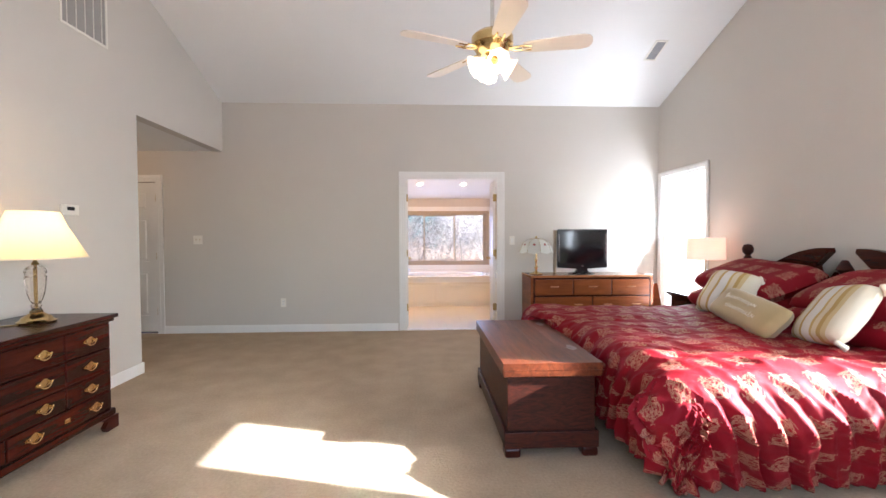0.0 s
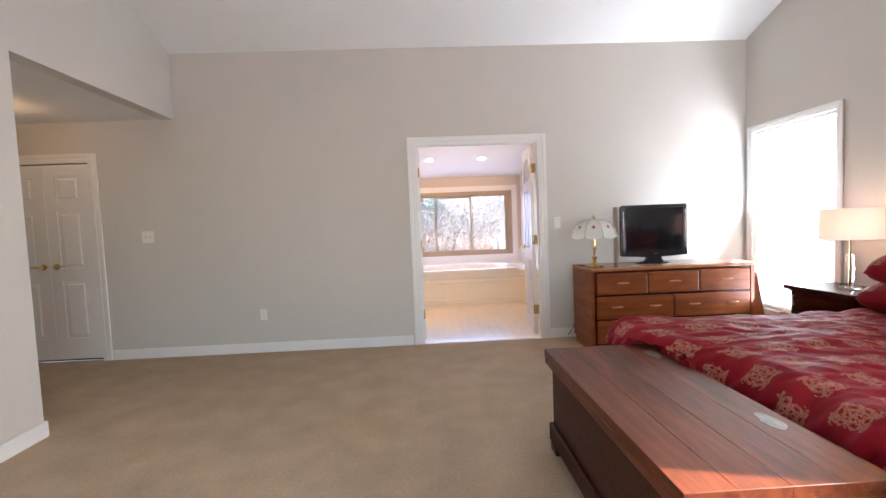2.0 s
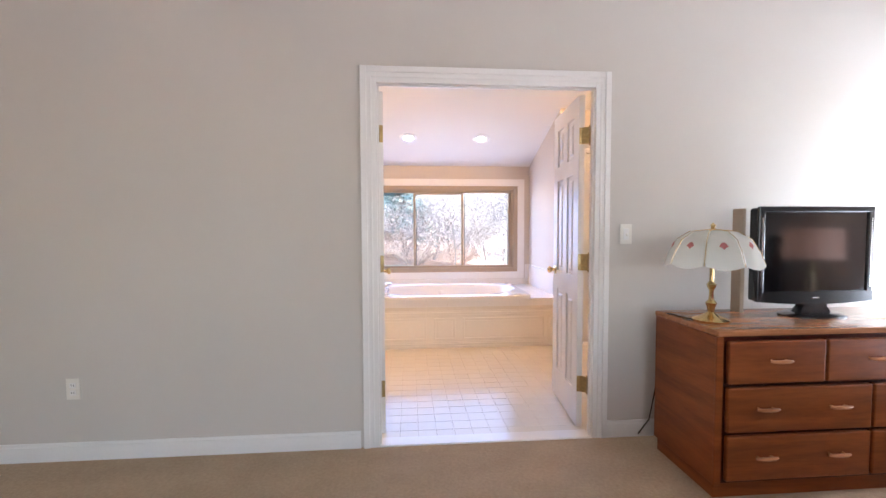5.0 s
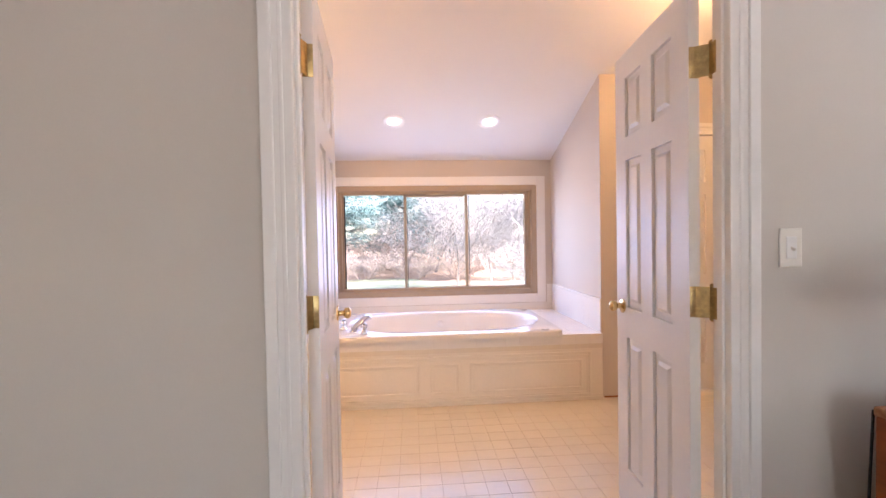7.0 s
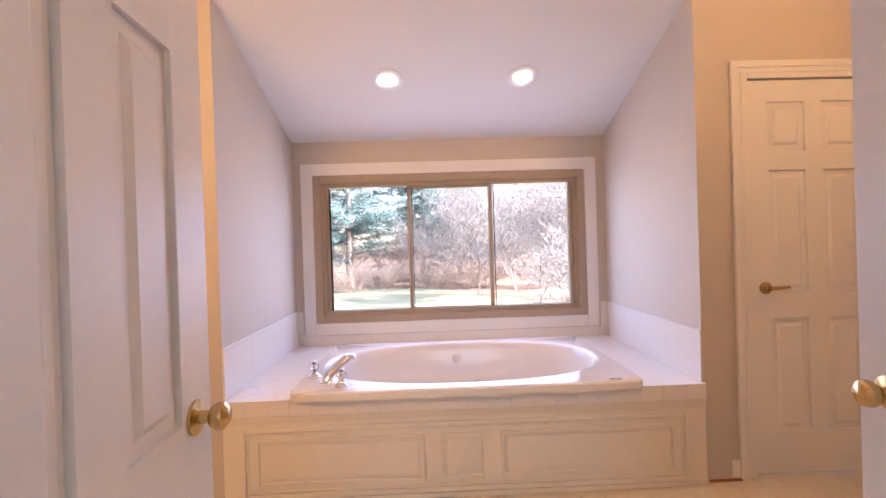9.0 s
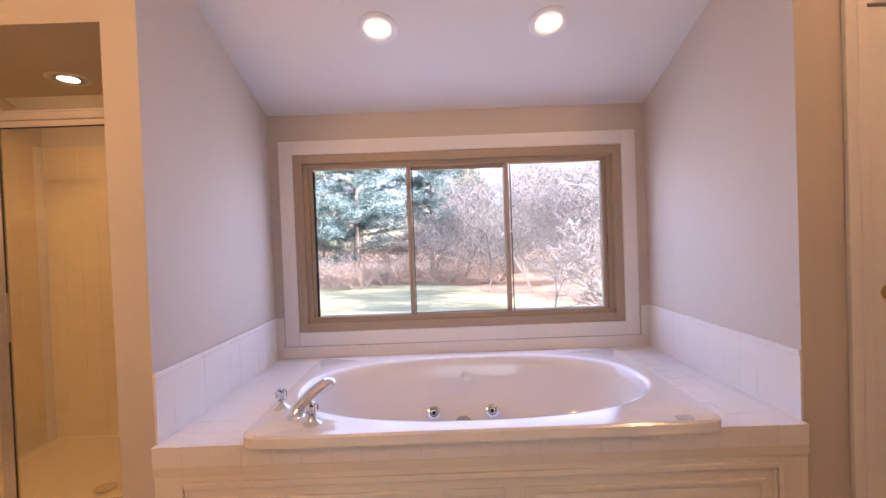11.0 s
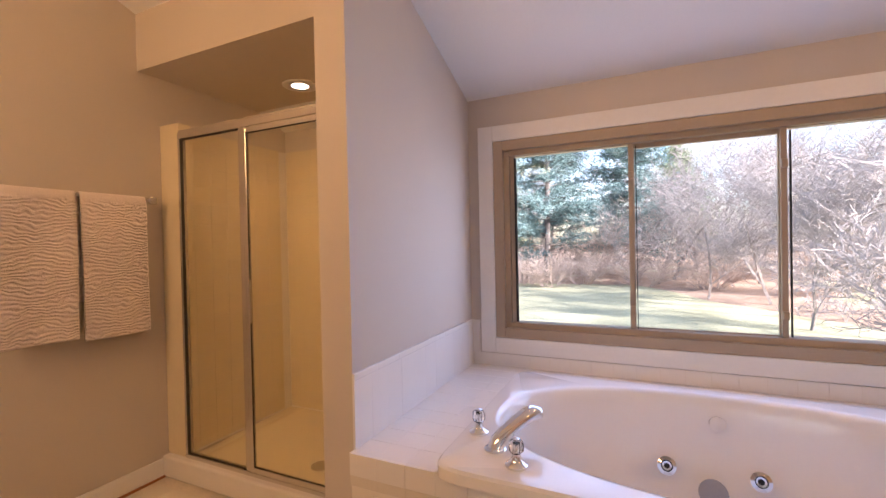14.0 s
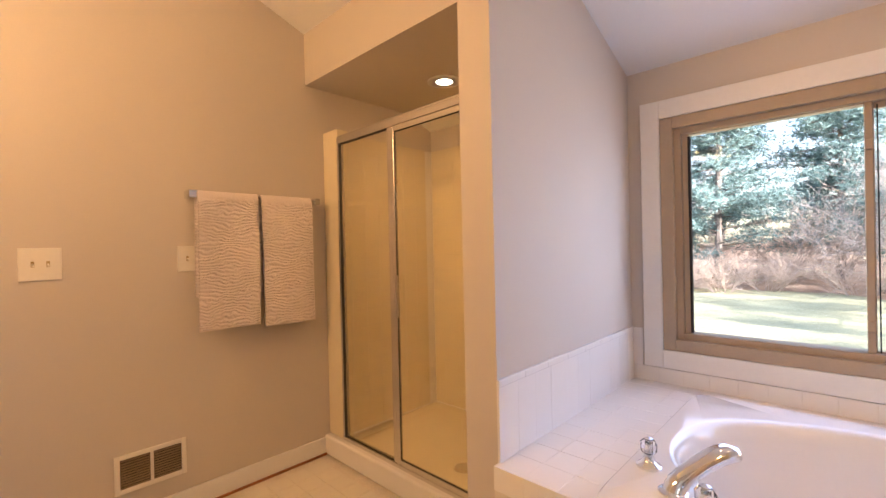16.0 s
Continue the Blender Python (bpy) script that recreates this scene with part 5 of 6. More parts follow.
part("gasket", box(SX0 + 0.02, SXM - 0.012, SY - 0.008, SY - 0.0045, 0.1385, 0.143), "rubber", sh)
part("gasket", box(SX0 + 0.02, SXM - 0.012, SY - 0.008, SY - 0.0045, ST - 0.042, ST - 0.0355), "rubber", sh)
bm = bmesh.new()
sash_bars(bm, SXM + 0.022, SX1 - 0.022, 0.142, ST - 0.04, SY - 0.026, SY - 0.004, 0.026)
door = part("shower_door", bm, "steel", sh, "metal framed shower door")
p = part("pane", box(SXM + 0.045, SX1 - 0.045, SY - 0.017, SY - 0.012, 0.165, ST - 0.064), "showerglass", door, "clear glass")
p.visible_shadow = False
bm = bmesh.new()
sash_bars(bm, SXM + 0.047, SX1 - 0.047, 0.167, ST - 0.066, SY - 0.0225, SY - 0.0175, 0.004)
part("gasket", bm, "rubber", door)
part("pull", box(SXM + 0.05, SXM + 0.068, SY - 0.045, SY - 0.027, 0.86, 1.07, 0.005), "steel", door, "metal door pull")
structure("shower_jamb", box(BW + 0.001, SX0 - 0.001, SY - 0.014, SY + 0.06, 0.115, 1.885, 0.004), "bone", "bone tiled shower jamb")

# ---- towels ----
tb = thing("towel_bar", (BW, 7.78, 1.47), 0, "square chrome towel bar on the wall", "towel bar")
part("bar", box(0.062, 0.076, -0.315, 0.315, -0.007, 0.007, 0.001), "chrome", tb)
for s in (-1, 1):
    part("bracket", box(0.0005, 0.082, s * 0.315 - 0.018, s * 0.315 + 0.018, -0.018, 0.018, 0.003), "chrome", tb, "square chrome bracket")


def towel(y0, y1, drop, seed, label):
    """A hanging towel, folded over the bar, with a raised swirl pattern and a hem."""
    bm = bmesh.new()
    n, m = 70, 260
    rows = []
    back = 0.48
    total = drop + back
    for i in range(m + 1):
        s = -back + total * i / m
        row = []
        for j in range(n + 1):
            q = j / n
            y = y0 + (y1 - y0) * q
            wave = 0.008 * math.sin(q * 7 + seed) * min(abs(s) / 0.2, 1) + 0.006 * noise.noise((y * 5, s * 3, seed))
            cy, cs = (q - 0.5) * (y1 - y0), (s % 0.26) - 0.13
            ring = math.hypot(cy, cs * 0.9)
            relief = 0.0040 * (0.7 + 0.6 * noise.noise((y * 40, s * 55, seed + 3))) * math.sin(s * 390 + 5.0 * math.cos(cy * 26) * math.sin(s * 24 + seed) + 4.5 * noise.noise((y * 30, s * 26, seed)))
            if s < -0.03:
                x, z = 0.050 - relief, s
            elif s > 0.03:
                x, z = 0.092 + wave + relief + 0.012 * min(s, 0.3), -s
            else:
                a = math.pi * (s + 0.03) / 0.06
                x, z = 0.071 - 0.021 * math.cos(a), -0.03 + 0.045 * math.sin(a) + 0.0
            if s < -0.03:
                z = s
            y += 0.010 * (z / drop) * math.sin(seed)
            row.append(bm.verts.new((BW + x, y, 1.47 + z)))
        rows.append(row)
    for a, b in zip(rows, rows[1:]):
        for j in range(n):
            bm.faces.new((a[j], a[j + 1], b[j + 1], b[j]))
    ob = link_mesh("towel", bm, "towel", True)
    so = ob.modifiers.new("thick", "SOLIDIFY")
    so.thickness, so.offset = 0.006, 0
    return tagged(ob, label, "towel", "towels on the bar")


towel(7.478, 7.757, 0.635, 1.0, "beige terry towel with a raised swirl pattern, folded over the bar")
towel(7.772, 8.052, 0.655, 4.0, "beige terry towel with a raised swirl pattern, folded over the bar")

# ---- recessed lights ----


def downlight(x, y, z, slope, power):
    d = thing("recessed_light", (x, y, z), 0, "lit recessed ceiling light with a white ring", "ceiling light", "recessed lights")
    d.matrix_world = pose(x, y, z, -math.degrees(math.atan(slope)), 0, 0)
    part("ring", lathe([(0.066, -0.004), (0.088, -0.008), (0.098, -0.004), (0.098, -0.0008), (0.066, -0.0008), (0.066, -0.004)], 36), "trim", d, "", True)
    part("lens", lathe([(0.0, -0.0045), (0.03, -0.005), (0.066, -0.003), (0.066, -0.001), (0.0, -0.001)], 32), "canlight", d, "glowing lens", True)
    lamp("recessed_light_glow", "SPOT", (x, y - 0.012 * slope, z - 0.03), (x, y, z - 1), power, WARM, 0.06, spot=150)


for x in (0.384, 1.229):
    downlight(x, 8.49, bath_z(8.49), BSL, 0.6)
downlight(-1.26, 8.62, 2.143, 0.0, 2.4)
# unseen vanity light assumed on the wall beside the doorway, warming the left wall
vl = thing("assumed_vanity_light", (-0.95, BF + 0.006, 2.12), 0, "unseen vanity light bar, assumed from the warm left wall", "wall light")
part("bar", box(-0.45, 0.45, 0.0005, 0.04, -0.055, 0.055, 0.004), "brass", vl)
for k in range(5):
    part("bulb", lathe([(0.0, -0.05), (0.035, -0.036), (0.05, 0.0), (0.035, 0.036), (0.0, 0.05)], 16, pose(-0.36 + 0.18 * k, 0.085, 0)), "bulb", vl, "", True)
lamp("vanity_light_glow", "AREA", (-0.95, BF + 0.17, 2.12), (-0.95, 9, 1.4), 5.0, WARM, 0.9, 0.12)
# unseen globe and lamp added to warm the closet side of the bathroom
vl2 = thing("fill_globe", (2.3, 6.9, bath_z(6.9)), 0, "unseen lit globe added as fill on the ceiling", "ceiling light")
part("globe", lathe([(0.0, -0.16), (0.08, -0.14), (0.12, -0.08), (0.10, -0.02), (0.05, 0.0)], 24), "fanglass", vl2, "", True)
lamp("globe_glow", "POINT", (2.3, 6.9, bath_z(6.9) - 0.25), (0, 0, 0), 4.9, WARM, 0.1)
lamp("hall_light", "POINT", (-3.3, 5.2, 2.25), (0, 0, 0), 0.6, (1.0, 0.60, 0.28), 0.08)
lamp("window_light", "AREA", (0.776, BN - 0.015, 1.235), (0.776, 0, 1.1), 3.2, (0.50, 0.60, 1.0), 1.9, 0.95)

# ---- outdoors ----
GZ = -0.5
M["grass"] = mat("dry_lawn", (0.47, 0.44, 0.28), 0.95, vary=0.35, scale=0.8, grain=25, bump=0.6, spec=0.1)
M["litter"] = mat("leaf_litter", (0.42, 0.29, 0.215), 0.95, vary=0.4, scale=1.2, grain=18, bump=0.8, spec=0.1)
M["bark"] = mat("grey_bark", (0.25, 0.21, 0.19), 0.9, vary=0.25, scale=3, grain=30, bump=0.4, spec=0.2)
M["twig"] = mat("pale_twig", (0.36, 0.32, 0.31), 0.85, vary=0.2, scale=1, grain=8, spec=0.2)
M["brush"] = mat("tan_brush", (0.50, 0.39, 0.33), 0.85, vary=0.25, scale=1, grain=8, spec=0.2)
M["needle"] = mat("blue_green_needles", (0.19, 0.28, 0.27), 0.6, vary=0.45, scale=1.1, grain=9, spec=0.3)
M["needle2"] = mat("yellow_green_needles", (0.26, 0.33, 0.17), 0.6, vary=0.4, scale=1.1, grain=9, spec=0.3)
bm = bmesh.new()
bmesh.ops.create_grid(bm, x_segments=60, y_segments=60, size=60, matrix=Matrix.Translation((0, 70, GZ)))
for v in bm.verts:
    if v.co.y > 26:
        v.co.z += 0.035 * (v.co.y - 26) + 0.15 * noise.noise((v.co.x * 0.2, v.co.y * 0.2, 0))
ground = structure("ground", bm, "grass", "sunlit dry winter lawn rising to the woods")
bm = bmesh.new()
bmesh.ops.create_grid(bm, x_segments=2, y_segments=2, size=2500, matrix=Matrix.Translation((0, 0, GZ - 0.06)))
structure("far_ground", bm, "litter")


def tall(x, y):
    return GZ + (0.035 * (y - 26) if y > 26 else 0)


bm = bmesh.new()
n = 90
ring = []
for i in range(n):
    q = i / (n - 1)
    x = -22 + 50 * q
    ring.append((x, 22.8 - 2.3 * min(max(x - 0.6, 0.0), 3.8) + 1.4 * noise.noise((x * 0.35, 0, 4)) + 0.6 * noise.noise((x * 1.3, 0, 2))))
rows = []
for k in range(19):
    rows.append([bm.verts.new((x, y + k * 2.4, tall(x, y + k * 2.4) + (0.012 + 0.02 * noise.noise((x, k, 0)) if k else -0.04) + (0.16 * noise.noise((x * 0.2, (y + k * 2.4) * 0.2, 0)) if k > 1 else 0))) for x, y in ring])
for a, b in zip(rows, rows[1:]):
    for i in range(n - 1):
        bm.faces.new((a[i], a[i + 1], b[i + 1], b[i]))
tagged(link_mesh("leaf_litter", bm, "litter", True), "brown fallen leaves under the trees", "leaves", "", "stuff")


class Wood:
    """Collects many thin tapered sticks into one mesh."""

    def __init__(self):
        self.v, self.f = [], []

    def stick(self, a, b, ra, rb, seg=3):
        d = (b - a).normalized()
        s = d.cross(Vector((0.31, 0.2, 0.93)))
        s = s.normalized() if s.length > 1e-4 else Vector((1, 0, 0))
        u = s.cross(d)
        k = len(self.v)
        for p, r in ((a, ra), (b, rb)):
            for i in range(seg):
                w = 2 * math.pi * i / seg
                self.v.append(p + r * (math.cos(w) * s + math.sin(w) * u))
        for i in range(seg):
            j = (i + 1) % seg
            self.f.append((k + i, k + j, k + seg + j, k + seg + i))

    def mesh(self, name, material, parent=None):
        me = bpy.data.meshes.new(name)
        me.from_pydata(self.v, [], self.f)
        me.materials.append(M[material])
        ob = new(name, me)
        if parent:
            ob.parent = parent
        return ob


def grow(rng, big, small, p, d, length, radius, depth, droop=0.0):
    """One limb in bent steps; side limbs leave it as it tapers."""
    steps = 4 if depth > 1 else 3
    for k in range(steps):
        d = (d + Vector((rng.gauss(0, 0.12), rng.gauss(0, 0.12), rng.gauss(0.03, 0.09) - droop))).normalized()
        q = p + d * length / steps
        r2 = radius * (1 - 0.16)
        (big if radius > 0.025 else small).stick(p, q, radius, r2, 6 if radius > 0.06 else 3)
        p, radius = q, r2
        if depth > 0:
            for _ in range(1 if depth > 3 else 2):
                side = Vector((rng.gauss(0, 1), rng.gauss(0, 1), rng.gauss(0.25, 0.6))).normalized()
                nd = (d * 0.55 + side * 0.75).normalized()
                grow(rng, big, small, p, nd, length * rng.uniform(0.5, 0.72), max(radius * rng.uniform(0.42, 0.6), 0.0055), depth - 1, droop)


def bare_tree(x, y, h, seed, label, depth=4, lean=(0, 0), spread=1.0):
    rng = random.Random(seed)
    t = thing("bare_tree", (0, 0, 0), 0, label, "tree", "bare trees")
    big, small = Wood(), Wood()
    base = Vector((x, y, tall(x, y) - 0.1))
    grow(rng, big, small, base, Vector((lean[0], lean[1], 1)).normalized(), h, 0.022 * h, depth)
    big.mesh("trunk", "bark", t)
    small.mesh("crown", "twig", t)
    return t


def shrub(x, y, h, seed, label="leafless twiggy shrub at the edge of the lawn"):
    rng = random.Random(seed)
    w, fine = Wood(), Wood()
    for _ in range(16):
        a = rng.uniform(0, 6.28)
        grow(rng, w, fine, Vector((x + 0.25 * math.cos(a), y + 0.25 * math.sin(a), tall(x, y) - 0.05)), Vector((0.7 * math.cos(a), 0.7 * math.sin(a), 0.9)).normalized(), h * rng.uniform(0.6, 1.0), 0.016, 2, 0.02)
    t = thing("shrub", (0, 0, 0), 0, label, "shrub", "shrubs by the lawn")
    if w.v:
        w.mesh("stems", "twig", t)
    fine.mesh("twigs", "brush", t)


def conifer(x, y, h, r, seed, material, label, low=0.9):
    rng = random.Random(seed)
    t = thing("pine_tree", (0, 0, 0), 0, label, "tree", "evergreen trees")
    trunk = Wood()
    z0 = tall(x, y)
    trunk.stick(Vector((x, y, z0 - 0.1)), Vector((x + 0.1, y, z0 + h * 0.5)), 0.16, 0.10, 8)
    trunk.stick(Vector((x + 0.1, y, z0 + h * 0.5)), Vector((x, y, z0 + h)), 0.10, 0.01, 8)
    v, f = [], []
    for k in range(190):
        q = rng.random() ** 0.9
        z = z0 + low + (h - low) * q
        reach = r * (1 - q) ** 0.75 * rng.uniform(0.55, 1.1) + 0.2
        a = rng.uniform(0, 6.28)
        way = Vector((math.cos(a), math.sin(a), rng.uniform(-0.18, 0.25)))
        root = Vector((x, y, z))
        trunk.stick(root, root + way * reach, 0.03, 0.008)
        for _ in range(int(30 + 34 * reach)):
            s = rng.uniform(0.25, 1.0)
            c = root + way * reach * s + Vector((rng.gauss(0, 0.16), rng.gauss(0, 0.16), rng.gauss(0, 0.10))) * (0.5 + s)
            for _ in range(4):
                e = Vector((rng.gauss(0, 1), rng.gauss(0, 1), rng.gauss(0.2, 0.6))).normalized() * rng.uniform(0.12, 0.26)
                g = e.cross(Vector((rng.gauss(0, 1), rng.gauss(0, 1), rng.gauss(0, 1)))).normalized() * 0.017
                i = len(v)
                v.extend((c - g, c + g, c + e))
                f.append((i, i + 1, i + 2))
    trunk.mesh("trunk", "bark", t)
    me = bpy.data.meshes.new("crown")
    me.from_pydata(v, [], f)
    me.materials.append(M[material])
    new("crown", me).parent = t


conifer(-3.6, 27.5, 10.5, 3.6, 3, "needle", "tall blue-green pine at the edge of the lawn")
conifer(0.1, 29.0, 9.5, 3.0, 4, "needle", "blue-green pine behind the bare trees")
conifer(-8.5, 34.0, 12.0, 3.8, 5, "needle2", "yellow-green pine deep in the woods")
conifer(2.6, 36.0, 7.0, 2.6, 6, "needle2", "yellow-green pine deep in the woods")
conifer(-13.5, 30.0, 11.0, 3.6, 7, "needle", "blue-green pine deep in the woods")
spots = ((1.6, 26.0, 3.2, 0.25), (4.4, 25.4, 3.4, -0.2), (7.6, 27.2, 3.8, -0.1), (0.2, 28.5, 3.0, 0.1), (10.6, 26.5, 3.8, -0.3), (3.0, 30.0, 4.0, 0.0), (6.0, 31.0, 4.2, 0.1), (-5.8, 30.0, 3.8, 0.1), (13.0, 31.0, 4.6, -0.1), (9.0, 33.0, 4.6, 0.0), (16.5, 29.0, 4.2, -0.1), (-11.0, 27.0, 3.6, 0.2))
for k, (x, y, h, l) in enumerate(spots):
    bare_tree(x, y, h, 20 + k, "leafless grey-barked tree with a dense crown of twigs", 4, (l, -0.05))
bare_tree(5.5, 15.6, 2.6, 51, "leafless tree reaching long limbs over the lawn", 4, (-0.45, 0.1))
bare_tree(4.9, 17.6, 2.4, 56, "leafless tree reaching long limbs over the lawn", 4, (-0.5, 0.1))
bare_tree(4.7, 14.6, 2.2, 57, "leafless tree reaching long limbs over the lawn", 4, (-0.75, 0.0))
bare_tree(4.3, 13.2, 1.3, 58, "low leafless tree spreading over fallen leaves", 4, (-0.8, 0.1))
bare_tree(5.2, 18.4, 2.6, 59, "low leafless tree spreading over fallen leaves", 4, (-0.5, 0.0))
bare_tree(2.2, 20.8, 2.1, 60, "small leafless tree with a low spreading crown", 4, (0.2, 0.0))
bare_tree(3.5, 20.0, 2.3, 61, "small leafless tree with a low spreading crown", 4, (-0.2, 0.0))
bare_tree(3.3, 16.6, 1.7, 62, "small leafless tree with a low spreading crown", 4, (0.1, 0.0))
bare_tree(7.6, 21.0, 3.6, 52, "leafless tree reaching long limbs over the lawn", 4, (-0.6, 0.0))
bare_tree(3.4, 24.0, 2.6, 53, "small leafless tree with a low spreading crown", 4, (-0.3, 0.0))
bare_tree(5.2, 23.2, 2.5, 54, "small leafless tree with a low spreading crown", 4, (0.2, 0.0))
bare_tree(1.0, 24.6, 2.4, 55, "small leafless tree with a low spreading crown", 4, (0.3, 0.0))
for k in range(16):
    shrub(-12 + 1.7 * k + 0.6 * math.sin(k * 2.3), 29.5 + 2.5 * math.sin(k * 1.7), 2.4 + 0.5 * math.sin(k), 90 + k, "tall leafless brush among the trees")
for k, (x, y, h) in enumerate(((-5.6, 23.6, 1.3), (-3.8, 24.2, 1.1), (-1.6, 24.4, 1.0), (0.6, 24.0, 1.1), (2.6, 23.4, 1.2), (5.4, 22.3, 1.4), (8.2, 22.8, 1.4), (-8.5, 24.5, 1.6), (11.5, 24.5, 1.5), (-10.4, 23.8, 1.3), (-7.0, 24.0, 1.2), (-2.7, 23.4, 0.9))):
    shrub(x, y, h, 70 + k)
rng = random.Random(9)
far, farthin = Wood(), Wood()
for k in range(40):
    x, y = rng.uniform(-40, 46), rng.uniform(40, 66)
    grow(rng, far, farthin, Vector((x, y, tall(x, y) - 0.2)), Vector((0, 0, 1)), rng.uniform(4.5, 7.5), 0.13, 3)
wd = tagged(far.mesh("far_woods", "bark"), "pale leafless woods beyond the lawn", "woods", "", "stuff")
tagged(farthin.mesh("far_twigs", "twig"), "pale twigs of the woods beyond the lawn", "woods", "", "stuff")

# ---- tiles, last ----


def tile_mesh(w, h, t=0.008, bev=0.0012):
    """A bevelled tile in xy, its face up, centred, its face at z = 0."""
    bm = bmesh.new()
    lo = [bm.verts.new((sx * w / 2, sy * h / 2, -t)) for sx, sy in ((-1, -1), (1, -1), (1, 1), (-1, 1))]
    mid = [bm.verts.new((sx * w / 2, sy * h / 2, -bev)) for sx, sy in ((-1, -1), (1, -1), (1, 1), (-1, 1))]
    hi = [bm.verts.new((sx * (w / 2 - bev), sy * (h / 2 - bev), 0)) for sx, sy in ((-1, -1), (1, -1), (1, 1), (-1, 1))]
    for a, b in ((lo, mid), (mid, hi)):
        for i in range(4):
            bm.faces.new((a[i], a[(i + 1) % 4], b[(i + 1) % 4], b[i]))
    bm.faces.new(hi)
    me = bpy.data.meshes.new("tile")
    bmesh.ops.recalc_face_normals(bm, faces=bm.faces)
    bm.to_mesh(me)
    bm.free()
    return me


def lay(parent, me, places, material, name="tile", tilt=0.12):
    """One object a tile, all on one mesh; each a hair out of true."""
    if not me.materials:
        me.materials.append(M[material])
    jit = random.Random(len(places))
    for m in places:
        ob = new(name, me)
        ob.parent = parent
        ob.matrix_basis = m @ pose(0, 0, jit.uniform(-0.0004, 0.0004), jit.uniform(-tilt, tilt), jit.uniform(-tilt, tilt), 0)


def lay_rest(parent, me, places, material, name):
    """Tiles too many to part, joined."""
    v, f = [], []
    for m in places:
        k = len(v)
        v.extend(m @ p.co for p in me.vertices)
        f.extend(tuple(k + i for i in p.vertices) for p in me.polygons)
    out = bpy.data.meshes.new(name)
    out.from_pydata(v, [], f)
    out.materials.append(M[material])
    ob = new(name, out)
    ob.parent = parent
    tagged(ob, "", "", "", "stuff")


bf_floor = bpy.data.objects["bath_floor"]
P = 0.1105
ft = tile_mesh(P - 0.003, P - 0.003)
near, rest = [], []
for i in range(-20, 30):
    for j in range(0, 20):
        x, y = DX0 + P * (i + 0.5), FAR + 0.065 + P * (j + 0.5)
        if x < BW + 0.06 or x > 3.25 or y > (SY - 0.1 if x < -0.55 else FY - 0.05) or (-0.62 < x < AL + 0.06 and y > AF - 0.06):
            continue
        (near if 0.2 < x < 2.05 else rest).append(pose(x, y, 0.001))
lay(bf_floor, ft, near[:300], "tile")
lay_rest(bf_floor, ft, near[300:] + rest, "tile", "floor_tiles")

# deck tiles
TP = 0.1085
sides = []
w3 = (tub.location.x - RX - AL) / 3
dt = tile_mesh(w3 - 0.0006, TP - 0.0022, 0.008, 0.0008)
for k in range(3):
    for j in range(11):
        y = FY + 0.003 + TP * (j + 0.5)
        if y < BN - 0.04:
            sides.append(pose(AL + w3 * (k + 0.5), y, DECK))
            sides.append(pose(AR - w3 * (k + 0.5), y, DECK))
lay(deck, dt, sides, "whitetile")
gap = BN - (8.385 + RY)
bt = tile_mesh(TP - 0.003, gap - 0.003)
n_back = int(2 * RX / TP)
ws = 2 * RX / n_back
lay(deck, tile_mesh(ws - 0.0015, gap - 0.0015), [pose(tub.location.x - RX + ws * (k + 0.5), BN - gap / 2, DECK) for k in range(n_back)], "whitetile")
# front edge row, turned down over the lip
nf = 22
wf = (AR - AL) / nf
lay(deck, tile_mesh(wf - 0.0004, 0.076, 0.008, 0.0008), [pose(AL + wf * (k + 0.5), FY - 0.003, 0.470, 90, 0, 0) for k in range(nf)], "whitetile", tilt=0.02)
lay(deck, tile_mesh(wf - 0.0004, 0.034, 0.006, 0.0006), [pose(AL + wf * (k + 0.5), FY - 0.0005, 0.4135, 90, 0, 0) for k in range(nf)], "tile", tilt=0.02)
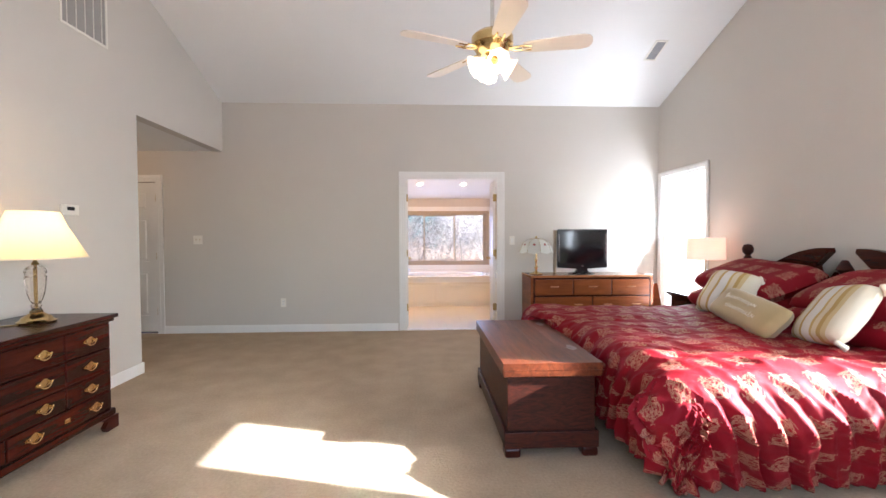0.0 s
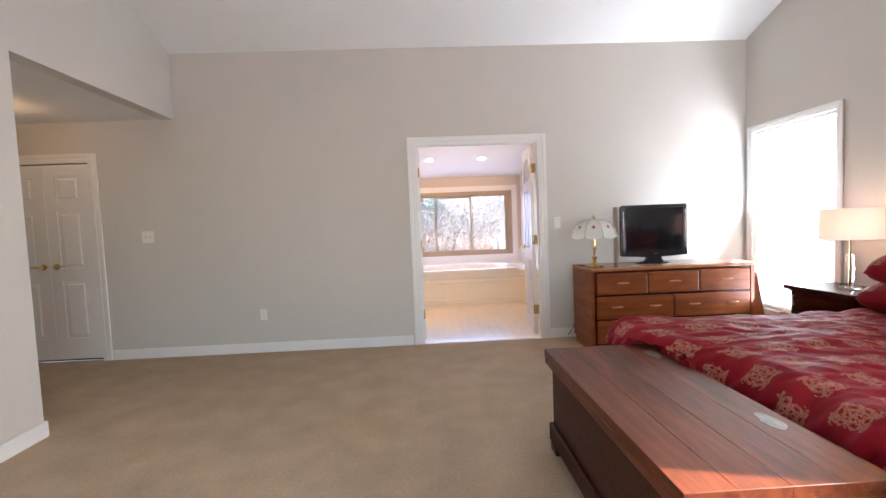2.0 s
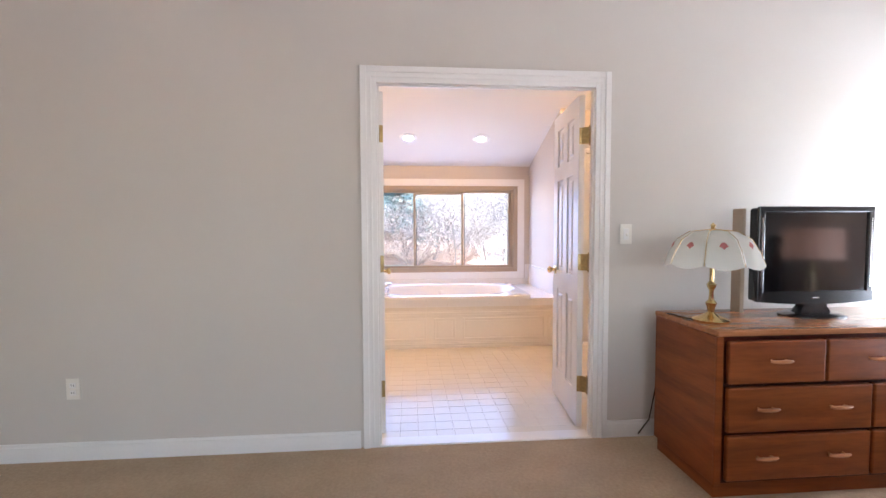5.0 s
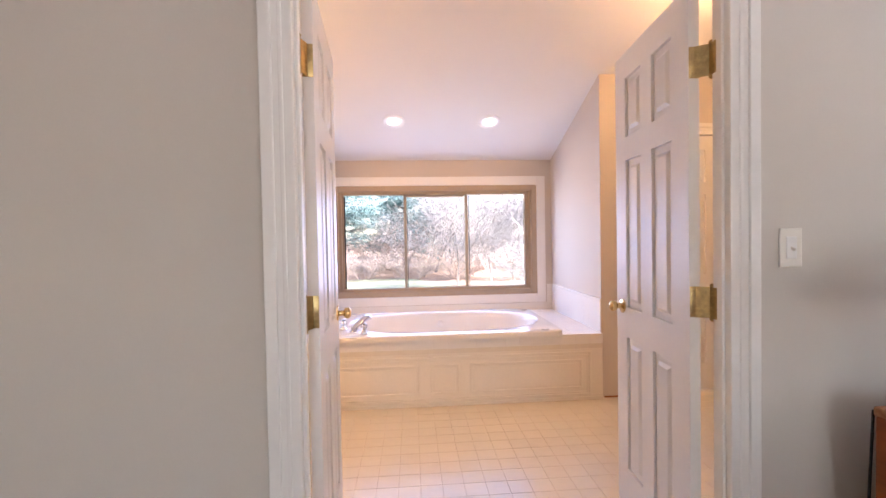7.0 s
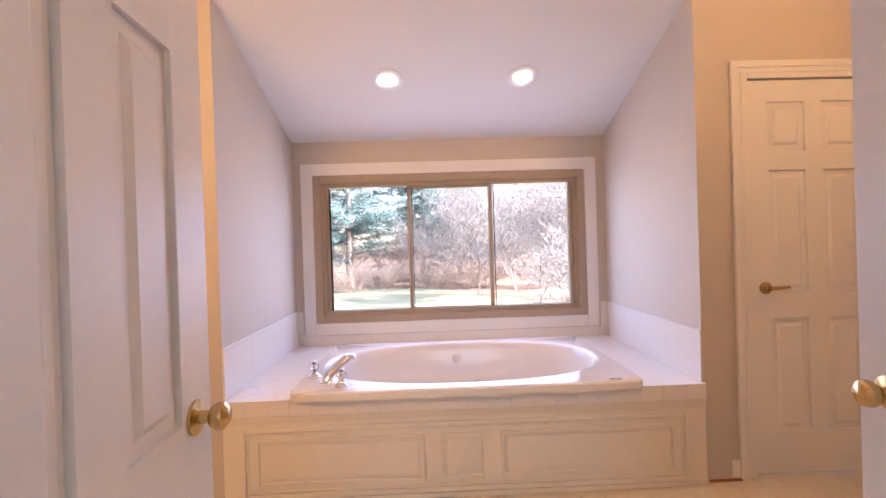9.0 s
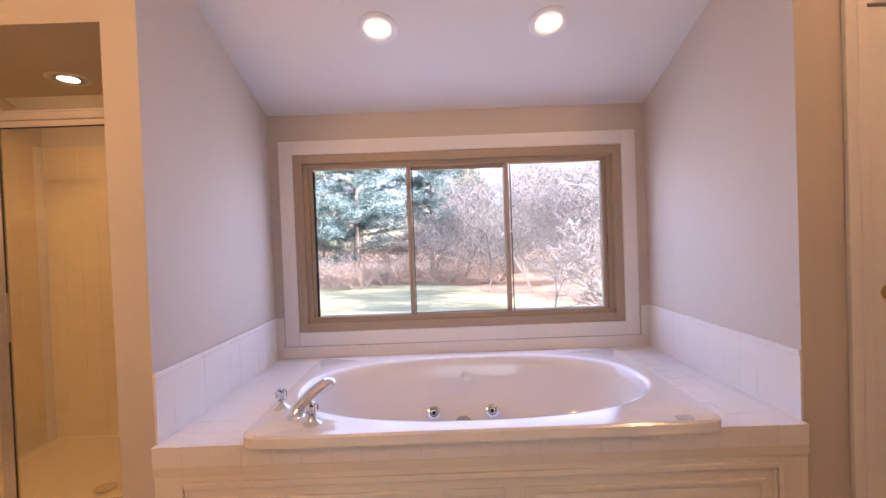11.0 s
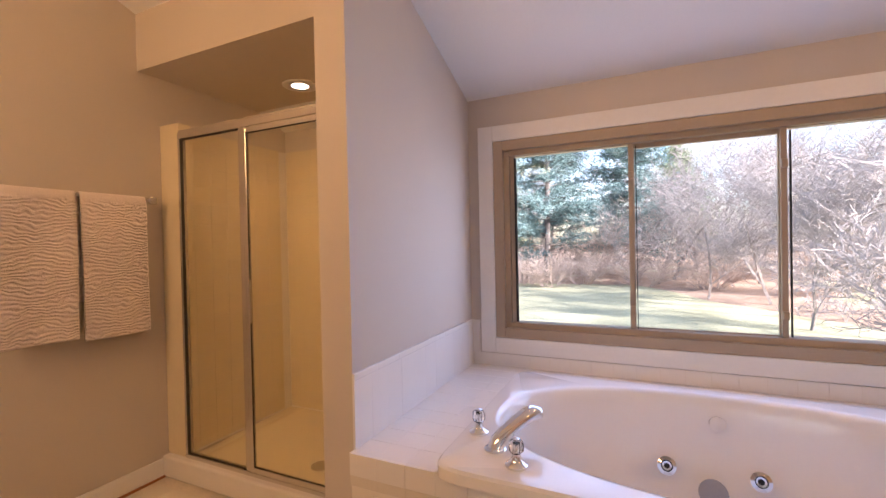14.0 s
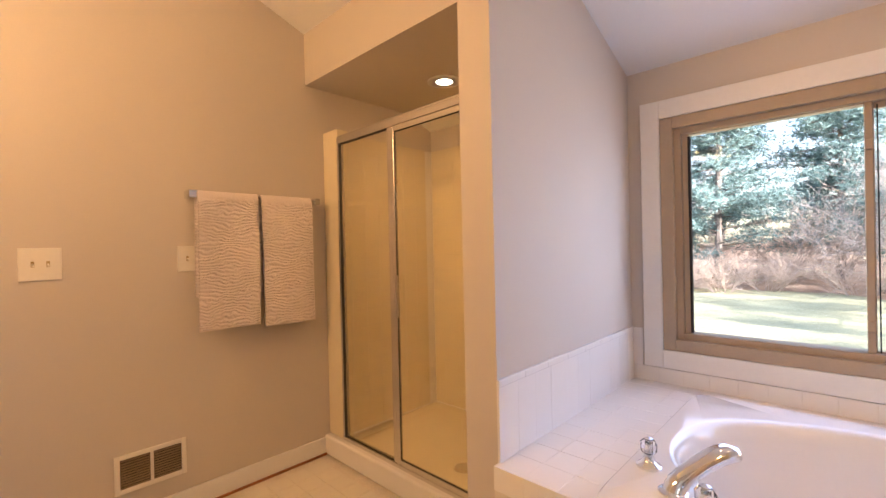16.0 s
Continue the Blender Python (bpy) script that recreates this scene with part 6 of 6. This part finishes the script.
# splash rows on the three alcove walls: a tall tile and a rounded cap
SPZ, CAP = DECK + 0.002, 0.772
hs = CAP - SPZ - 0.024
st, cp = tile_mesh(0.1081, hs - 0.0006, 0.009, 0.0006), tile_mesh(0.1513, 0.0235, 0.011, 0.002)
spl = tagged(new("tub_splash"), "white tiled splash round the bath", "splashback", "", "structure")
tall_t, caps = [], []
for k in range(11):
    y = AF - 0.004 + 0.1085 * (k + 0.5)
    if y < BN - 0.03:
        tall_t += [pose(AL + 0.009, y, SPZ + hs / 2, 90, 0, 90), pose(AR - 0.009, y, SPZ + hs / 2, 90, 0, -90)]
for k in range(8):
    y = AF - 0.004 + 0.1515 * (k + 0.5)
    if y < BN - 0.05:
        caps += [pose(AL + 0.012, y, CAP - 0.012, 90, 0, 90), pose(AR - 0.012, y, CAP - 0.012, 90, 0, -90)]
lay(spl, st, tall_t, "whitetile", tilt=0.04)
lay(spl, cp, caps, "whitetile", "cap_tile", 0.02)
lay(spl, tile_mesh(0.1074, 0.071, 0.009), [pose(AL + 0.02 + 0.1085 * (k + 0.5), BN - 0.009, DECK + 0.0375, 90, 0, 0) for k in range(21)], "whitetile")
part("splash_bed", box(AL + 0.0005, AL + 0.0083, AF, BN, DECK - 0.01, CAP - 0.002), "whitegrout", spl)
part("splash_bed", box(AR - 0.0083, AR - 0.0005, AF, BN, DECK - 0.01, CAP - 0.002), "whitegrout", spl)
part("splash_bed", box(AL + 0.01, AR - 0.01, BN - 0.0083, BN - 0.0005, DECK - 0.01, DECK + 0.072), "whitegrout", spl)
# corner returns beside the window trim
for x in (AL + 0.03, AR - 0.03):
    part("corner_tile", box(x - 0.026, x + 0.026, BN - 0.009, BN - 0.0005, SPZ + 0.07, CAP - 0.003, 0.003), "whitetile", spl)
# shower wall tiles
sw = tagged(new("shower_wall"), "cream tiled shower wall", "tiles", "", "structure")
SP = 0.1085
wt = tile_mesh(SP - 0.0016, SP - 0.0016)
lay(sw, wt, [pose(BW + 0.008, SY + 0.06 + SP * (j + 0.5), 0.06 + SP * (i + 0.5), 90, 0, 90) for i in range(17) for j in range(7)], "bone")
sb = tagged(new("shower_back_wall"), "cream tiled shower wall", "tiles", "", "structure")
lay(sb, wt, [pose(BW + 0.01 + SP * (j + 0.5), BN - 0.008, 0.06 + SP * (i + 0.5), 90, 0, 0) for i in range(17) for j in range(11)], "bone")
part("bed", box(BW + 0.0005, BW + 0.0068, SY + 0.06, BN, 0.05, 1.902), "whitegrout", sw)
part("bed", box(BW + 0.007, -0.551, BN - 0.0068, BN - 0.0005, 0.05, 1.902), "whitegrout", sb)
soap = thing("soap_ledge", (-0.95, BN - 0.009, 1.80), 0, "cream tile ledge high in the shower", "ledge")
part("ledge", box(-0.28, 0.28, -0.05, -0.0005, -0.02, 0.02, 0.008), "bone", soap)
